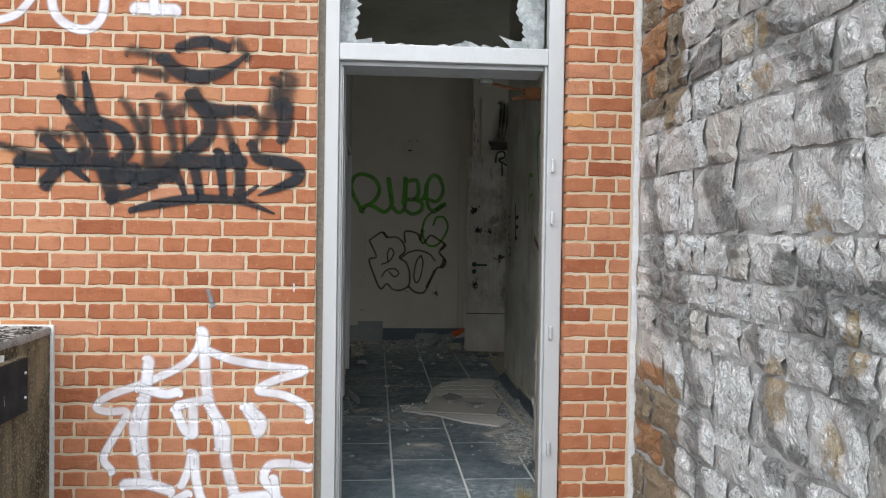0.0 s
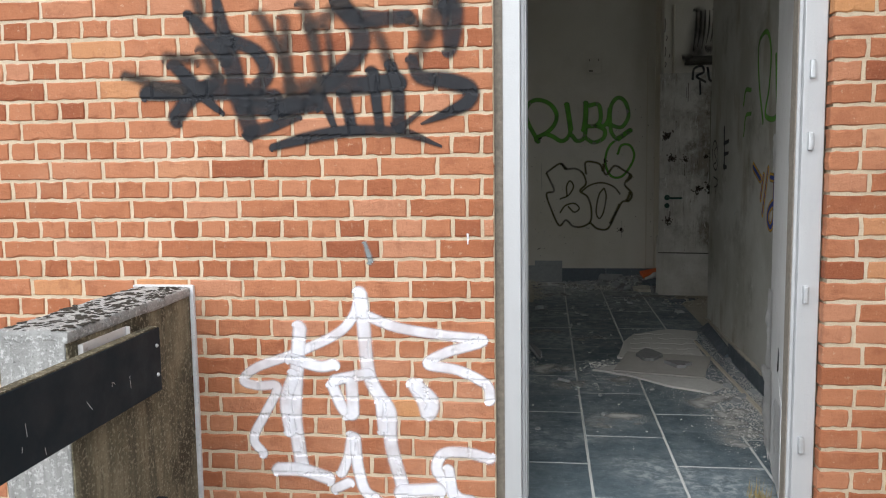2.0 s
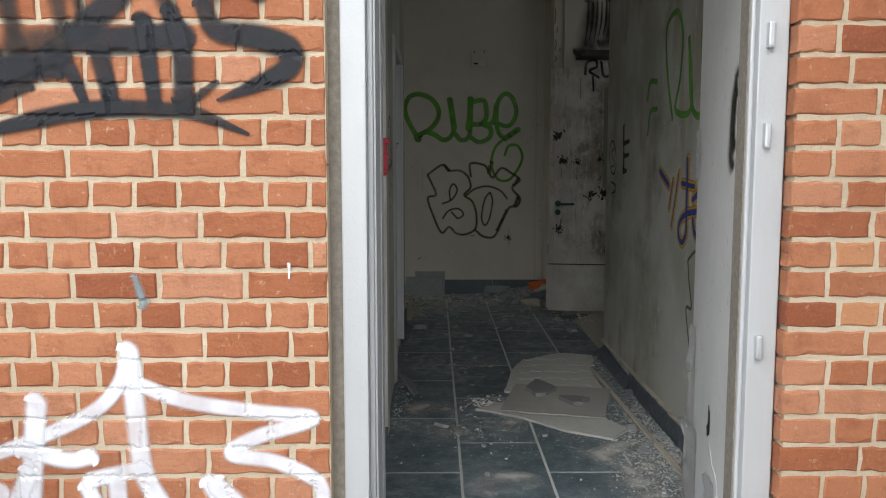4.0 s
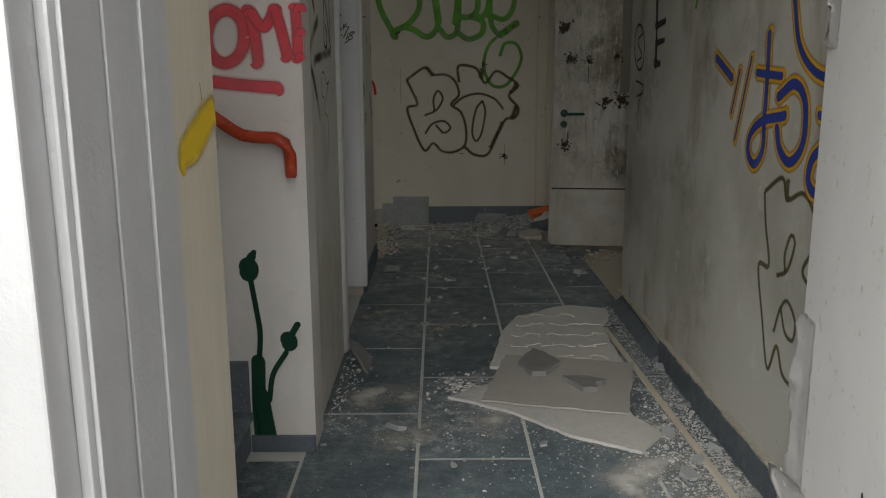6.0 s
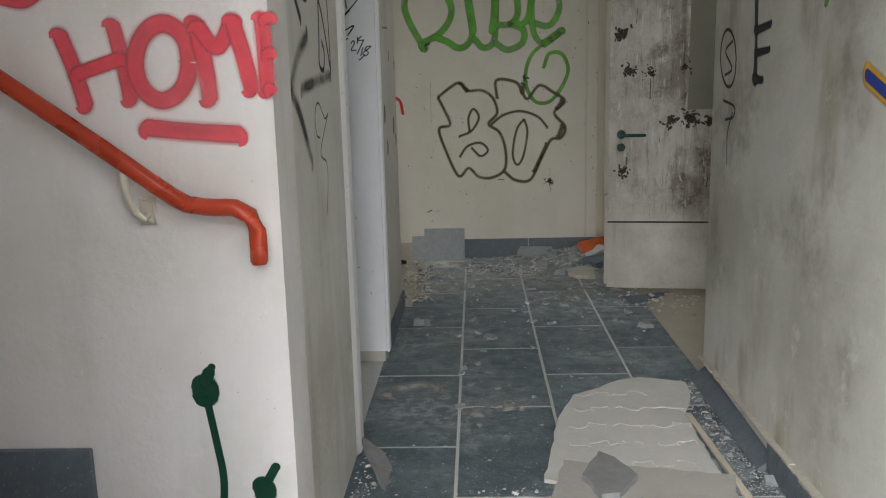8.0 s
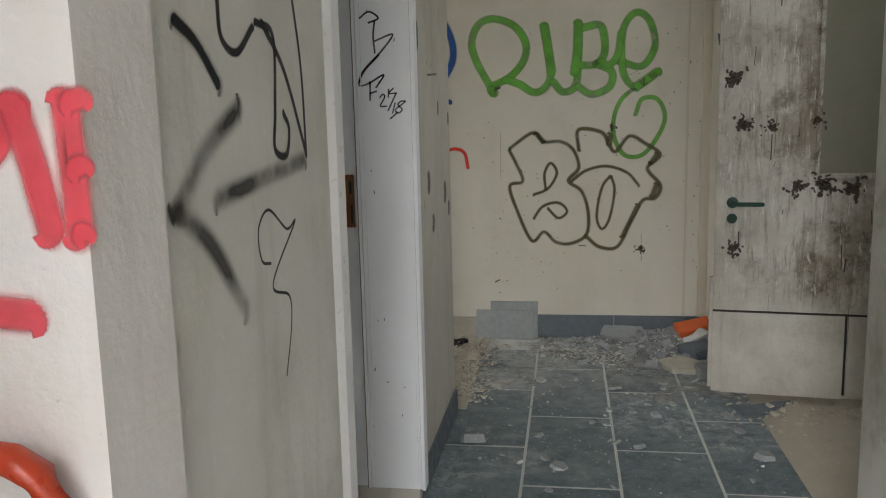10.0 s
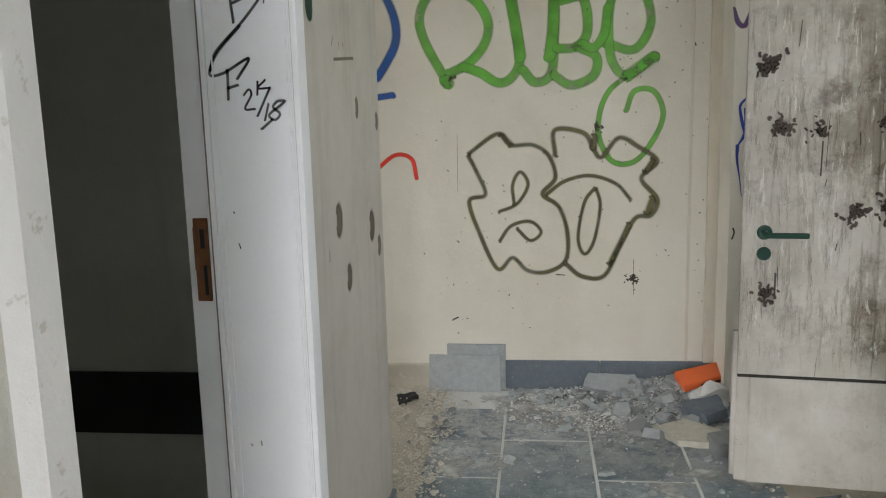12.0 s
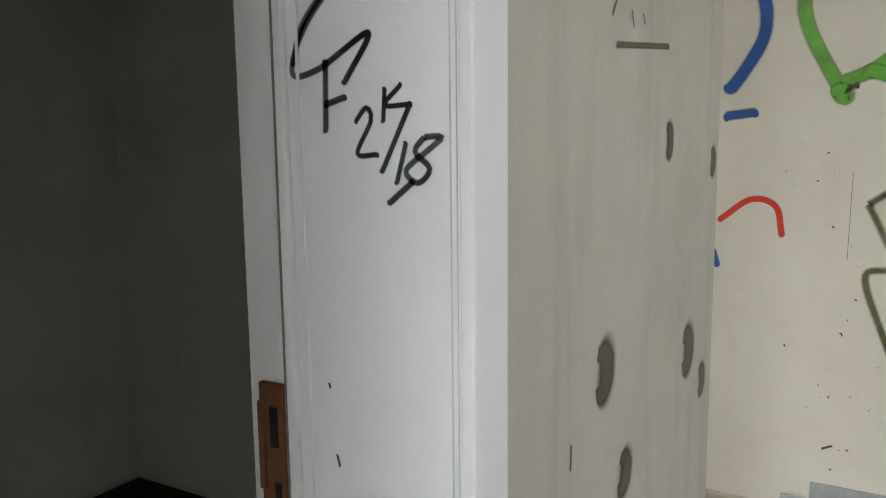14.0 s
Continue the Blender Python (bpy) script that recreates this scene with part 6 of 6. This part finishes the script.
spray("soot_mark", wall_pier, S["smoke"], on_pier, tag, step=0.02, label="black soot and a smeared tag over the doorway")
tag = []
for u, v, l in ((1.258, 2.60, 0.10), (1.262, 2.44, 0.05), (1.252, 2.90, 0.14), (1.27, 2.72, 0.05), (1.262, 0.9, 0.05), (1.30, 2.52, 0.03)):
    line(tag, 0.006, (u, v), (u + 0.006, v - 0.4 * l), (u - 0.003, v - l))
spray("stain", wall_pier, S["soot"], on_pier, tag, step=0.008, across=2, label="chipped dark edges of the pier")
tag = []
line(tag, 0.05, (0.17, 1.62), (0.20, 1.50), (0.19, 1.44))
line(tag, 0.07, (0.20, 1.56), (0.22, 1.40))
spray("soot_mark", entrance_door, S["smoke"], lambda u, v, n: (u, 0.002 + 0.0002 * n, v), tag, label="black soot smear")
tag = []
burst(tag, 0.826, 0.602, 0.035, 12, 21)
burst(tag, 0.641, 1.387, 0.032, 12, 22)
burst(tag, -0.099, 1.651, 0.016, 8, 23)
rng = random.Random(24)
for i in range(110):
    u, v = rng.uniform(-0.3, 1.2), rng.uniform(0.3, 2.0)
    line(tag, rng.uniform(0.0015, 0.004), (u, v), (u + rng.uniform(-0.006, 0.006), v + rng.uniform(-0.008, 0.003)))
spray("stain", wall_far, S["soot"], lambda u, v, n: (u, FAR - 0.0030 - 0.00001 * n, v), tag, step=0.01, across=2, label="dark splashes, pits and thin drips")
tag = []
line(tag, 0.035, (8.083, 1.752), (8.085, 1.802))
spray("graffiti", wall_left_far, S["darkgreen"], on_left_far, tag, label="dark green painted blob")
tag = []
rng = random.Random(31)
for i in range(14):
    u, v = rng.uniform(-0.38, -0.20), rng.uniform(0.1, 2.0)
    line(tag, rng.uniform(0.001, 0.003), (u, v), (u + rng.uniform(-0.003, 0.003), v - rng.uniform(0.002, 0.012)))
spray("scuff", door_1, S["soot"], lambda u, v, n: (u, 7.8705 - 0.00001 * n, v), tag, step=0.006, across=2, label="small dark scuffs")
tag = []
line(tag, (0.010, 0.006), (6.666, 1.036), (6.666, 1.016))
spray("paint_patch", wall_right, S["white"], on_right, tag, label="small white chip in the plaster", step=0.005)
on_floor = lambda u, v, n: (u, v, 0.0022 + 0.00006 * n)
tag = []
rng = random.Random(41)
for i in range(7):
    x, y = rng.uniform(0.25, 1.0), rng.uniform(9.75, 10.25)
    line(tag, rng.uniform(0.10, 0.2), (x - 0.18, y + rng.uniform(-0.08, 0.08)), (x, y), (x + 0.2, y + rng.uniform(-0.1, 0.1)))
for x, y, w, l in ((0.55, 6.05, 0.12, 0.25), (0.95, 5.95, 0.16, 0.2), (1.10, 5.4, 0.12, 0.3), (1.05, 5.0, 0.16, 0.3), (0.02, 6.3, 0.13, 0.15), (0.12, 5.9, 0.10, 0.12), (0.35, 5.2, 0.12, 0.2), (0.3, 7.3, 0.1, 0.15), (-0.05, 7.5, 0.09, 0.2), (0.05, 9.4, 0.12, 0.2), (1.12, 5.2, 0.12, 0.5), (1.0, 5.6, 0.14, 0.3), (0.7, 10.0, 0.2, 0.5), (0.95, 9.9, 0.2, 0.4), (0.5, 10.1, 0.15, 0.3), (1.0, 9.3, 0.14, 0.3)):
    line(tag, w, (x - l / 2, y - 0.06), (x, y + 0.04), (x + l / 2, y + 0.02))
dust = spray("plaster_dust", floor, S["dust"], on_floor, tag, step=0.03, across=4, label="thin pale plaster dust trodden over the tiles")


# ---- pieces: bricks, stones, tiles ----
def brick_mesh(length, seed, material):
    """A worn brick with uneven edges, its face towards -y, centred on its face."""
    rng = random.Random(seed)
    n = 6 if length > 0.13 else 4
    rim = [(k / n - 0.5, -0.5) for k in range(n)] + [(0.5, -0.5), (0.5, 0.0)] + [(0.5 - k / n, 0.5) for k in range(n)] + [(-0.5, 0.5), (-0.5, 0.0)]
    chip = {rng.randrange(len(rim)): rng.uniform(0.004, 0.009) for _ in range(2)}
    bm = bmesh.new()
    rings = [[], [], []]
    for k, (u, v) in enumerate(rim):
        x, z = u * length + rng.uniform(-1, 1) * 0.0028, v * 0.0635 + rng.uniform(-1, 1) * 0.0030
        inset = 0.004 + chip.get(k, 0.0)
        x1, z1 = x - math.copysign(inset if abs(u) > 0.49 else 0, u), z - math.copysign(inset if abs(v) > 0.49 else 0, v)
        for ring, p in zip(rings, ((x, 0.05, z), (x, 0.004 + rng.uniform(-0.001, 0.001), z), (x1, rng.uniform(-0.0008, 0.0008), z1))):
            ring.append(bm.verts.new(p))
    m = len(rim)
    for a, b in zip(rings, rings[1:]):
        for k in range(m):
            bm.faces.new((a[k], a[(k + 1) % m], b[(k + 1) % m], b[k]))
    bm.faces.new(rings[2])
    return mesh_of("brick", bm, material)


STRETCHERS = [brick_mesh(BRICK - 0.013, 100 + i, M["brick"]) for i in range(14)]
HEADERS = [brick_mesh(BRICK / 2 - 0.013, 200 + i, M["brick"]) for i in range(14)]
rng = random.Random(77)
joined_v, joined_f = [], []


def lay(x0, x1, z, near):
    """One brick between x0 and x1 at height z, as a part of the wall or in its joined rest."""
    length = x1 - x0
    if length < 0.025:
        return
    pick = rng.choice(STRETCHERS if length > 0.13 else HEADERS)
    full = BRICK - 0.013 if length > 0.13 else BRICK / 2 - 0.013
    m = Matrix.Translation(((x0 + x1) / 2, FRONT + rng.uniform(-0.0012, 0.0012), z)) @ Matrix.Diagonal(((length) / full, 1, 1, 1)) @ Matrix.Rotation(rng.uniform(-0.006, 0.006), 4, "Y")
    if near:
        ob = new("brick", pick)
        ob.parent, ob.matrix_basis = wall_front, m
    else:
        base = len(joined_v)
        joined_v.extend(tuple(m @ v.co) for v in pick.vertices)
        joined_f.extend(tuple(base + i for i in p.vertices) for p in pick.polygons)


for k in range(-26, 20):
    z = BRICK_TOP - k * COURSE - 0.0327
    if z < -0.05:
        continue
    module = BRICK if k % 2 == 0 else BRICK / 2
    start = BRICK_JOINT if k % 4 == 0 else BRICK_JOINT - BRICK / 2 if k % 2 == 0 else BRICK_JOINT + BRICK / 4
    i = math.ceil((-0.214 - start) / module)
    x1 = -0.214
    while x1 > -3.4:
        i -= 1
        x0 = start + i * module
        lay(x0 + 0.0065, x1 - (0.0065 if x1 < -0.22 else 0.002), z, x0 > -1.30 and 0.25 < z < 2.3)
        x1 = x0
    # the pier beside the door
    cuts = ((0.948, 1.058, 1.275), (0.948, 1.092, 1.20, 1.275), (0.948, 1.165, 1.275), (0.948, 1.07, 1.18, 1.275))[k % 4]
    for a, b in zip(cuts, cuts[1:]):
        lay(a + 0.0005, b - 0.0125, z, False)
    if z > 2.9:
        x = -0.214
        while x < 0.94:
            lay(x + 0.0055, min(x + module, 0.948) - 0.0055, z, False)
            x += module
me = bpy.data.meshes.new("brick_rest")
me.from_pydata(joined_v, [], joined_f)
me.materials.append(M["brick_far"])
rest = new("brick_rest", me)
rest.parent = wall_front
tagged(rest, "red bricks further along the wall", kind="stuff")

wall_stone = structure("wall_stone", boxes((1.314, 2.0, -6.0, FRONT + 0.005, -0.3, 2.80)), M["stone_mortar"], "rubble stone wall sprayed over with silver and grey paint", "wall")


def stone_mesh(seed):
    """A rough-faced stone one unit wide and high, its face towards -x."""
    r = random.Random(seed)
    bm = bmesh.new()
    n = 6
    grid = []
    off = Vector((seed * 3.1, seed * 1.7, 0))
    for i in range(n + 1):
        row = []
        for j in range(n + 1):
            u, v = i / n - 0.5, j / n - 0.5
            edge = max(abs(u), abs(v)) * 2
            d = 0.014 * (1 - edge ** 8) + 0.022 * noise.noise(Vector((u * 3.2, v * 3.2, 0)) + off) + 0.012 * noise.noise(Vector((u * 8, v * 8, 4)) + off)
            wob = 0.07 if edge > 0.99 else 0.05
            row.append(bm.verts.new((-d, u + wob * noise.noise(Vector((u * 4, v * 4, 9)) + off), v + wob * noise.noise(Vector((u * 4, v * 4, 17)) + off))))
        grid.append(row)
    for i in range(n):
        for j in range(n):
            bm.faces.new((grid[i][j], grid[i][j + 1], grid[i + 1][j + 1], grid[i + 1][j]))
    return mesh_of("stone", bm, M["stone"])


STONES = [stone_mesh(i + 1) for i in range(14)]
far_v, far_f = [], []
z = -0.06
while z < 2.72:
    height = rng.uniform(0.13, 0.26)
    y = FRONT - 0.005
    while y > -3.0:
        width = rng.uniform(0.12, 0.42) * (0.8 if height < 0.16 else 1)
        pick = rng.choice(STONES)
        m = Matrix.Translation((1.312 + rng.uniform(-0.010, 0.002), y - width / 2, z + height / 2)) @ Matrix.Rotation(rng.uniform(-0.05, 0.05), 4, "X") @ Matrix.Diagonal((1, (width - 0.012) * rng.choice((-1, 1)), height - 0.011, 1))
        if y > 1.75 and z < 2.6:
            ob = new("stone", pick)
            ob.parent, ob.matrix_basis = wall_stone, m
        else:
            base = len(far_v)
            far_v.extend(tuple(m @ v.co) for v in pick.vertices)
            far_f.extend(tuple(base + i for i in p.vertices) for p in pick.polygons)
        y -= width
    z += height
me = bpy.data.meshes.new("stone_rest")
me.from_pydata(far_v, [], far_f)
me.materials.append(M["stone_far"])
rest = new("stone_rest", me)
rest.parent = wall_stone
tagged(rest, "stones further along the wall", kind="stuff")

TILE_X, TILE_Y, TILE = 0.173, 8.075, 0.395


def tile_mesh(w, l, name="tile"):
    bm = box(bmesh.new(), -w / 2, w / 2, -l / 2, l / 2, -0.012, 0)
    bmesh.ops.bevel(bm, geom=[e for e in bm.edges if all(v.co.z > -0.001 for v in e.verts)], offset=0.0025, segments=1, affect="EDGES")
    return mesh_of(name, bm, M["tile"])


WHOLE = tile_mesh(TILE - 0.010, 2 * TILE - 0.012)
for c in range(-8, 3):
    x0, x1 = TILE_X + c * TILE, min(TILE_X + (c + 1) * TILE, RIGHT + 0.02)
    for r in range(-6, 4):
        y0 = TILE_Y + (r + (0.5 if c % 2 else 0)) * 2 * TILE
        y1 = min(y0 + 2 * TILE, FAR)
        y0 = max(y0, FRONT + 0.185)
        if y1 - y0 < 0.03 or (c < -1 and y0 > 5.5) or (c == -1 and y0 > 8.5 and y1 > 10.2) or (c < -1 and y1 < 4.4):
            continue
        whole = abs(x1 - x0 - TILE) < 0.001 and abs(y1 - y0 - 2 * TILE) < 0.001
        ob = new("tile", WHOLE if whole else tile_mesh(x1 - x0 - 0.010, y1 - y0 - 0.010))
        ob.parent = floor
        ob.matrix_basis = Matrix.Translation(((x0 + x1) / 2, (y0 + y1) / 2, rng.uniform(-0.0004, 0.0004))) @ Matrix.Rotation(rng.uniform(-0.0004, 0.0004), 4, "X")
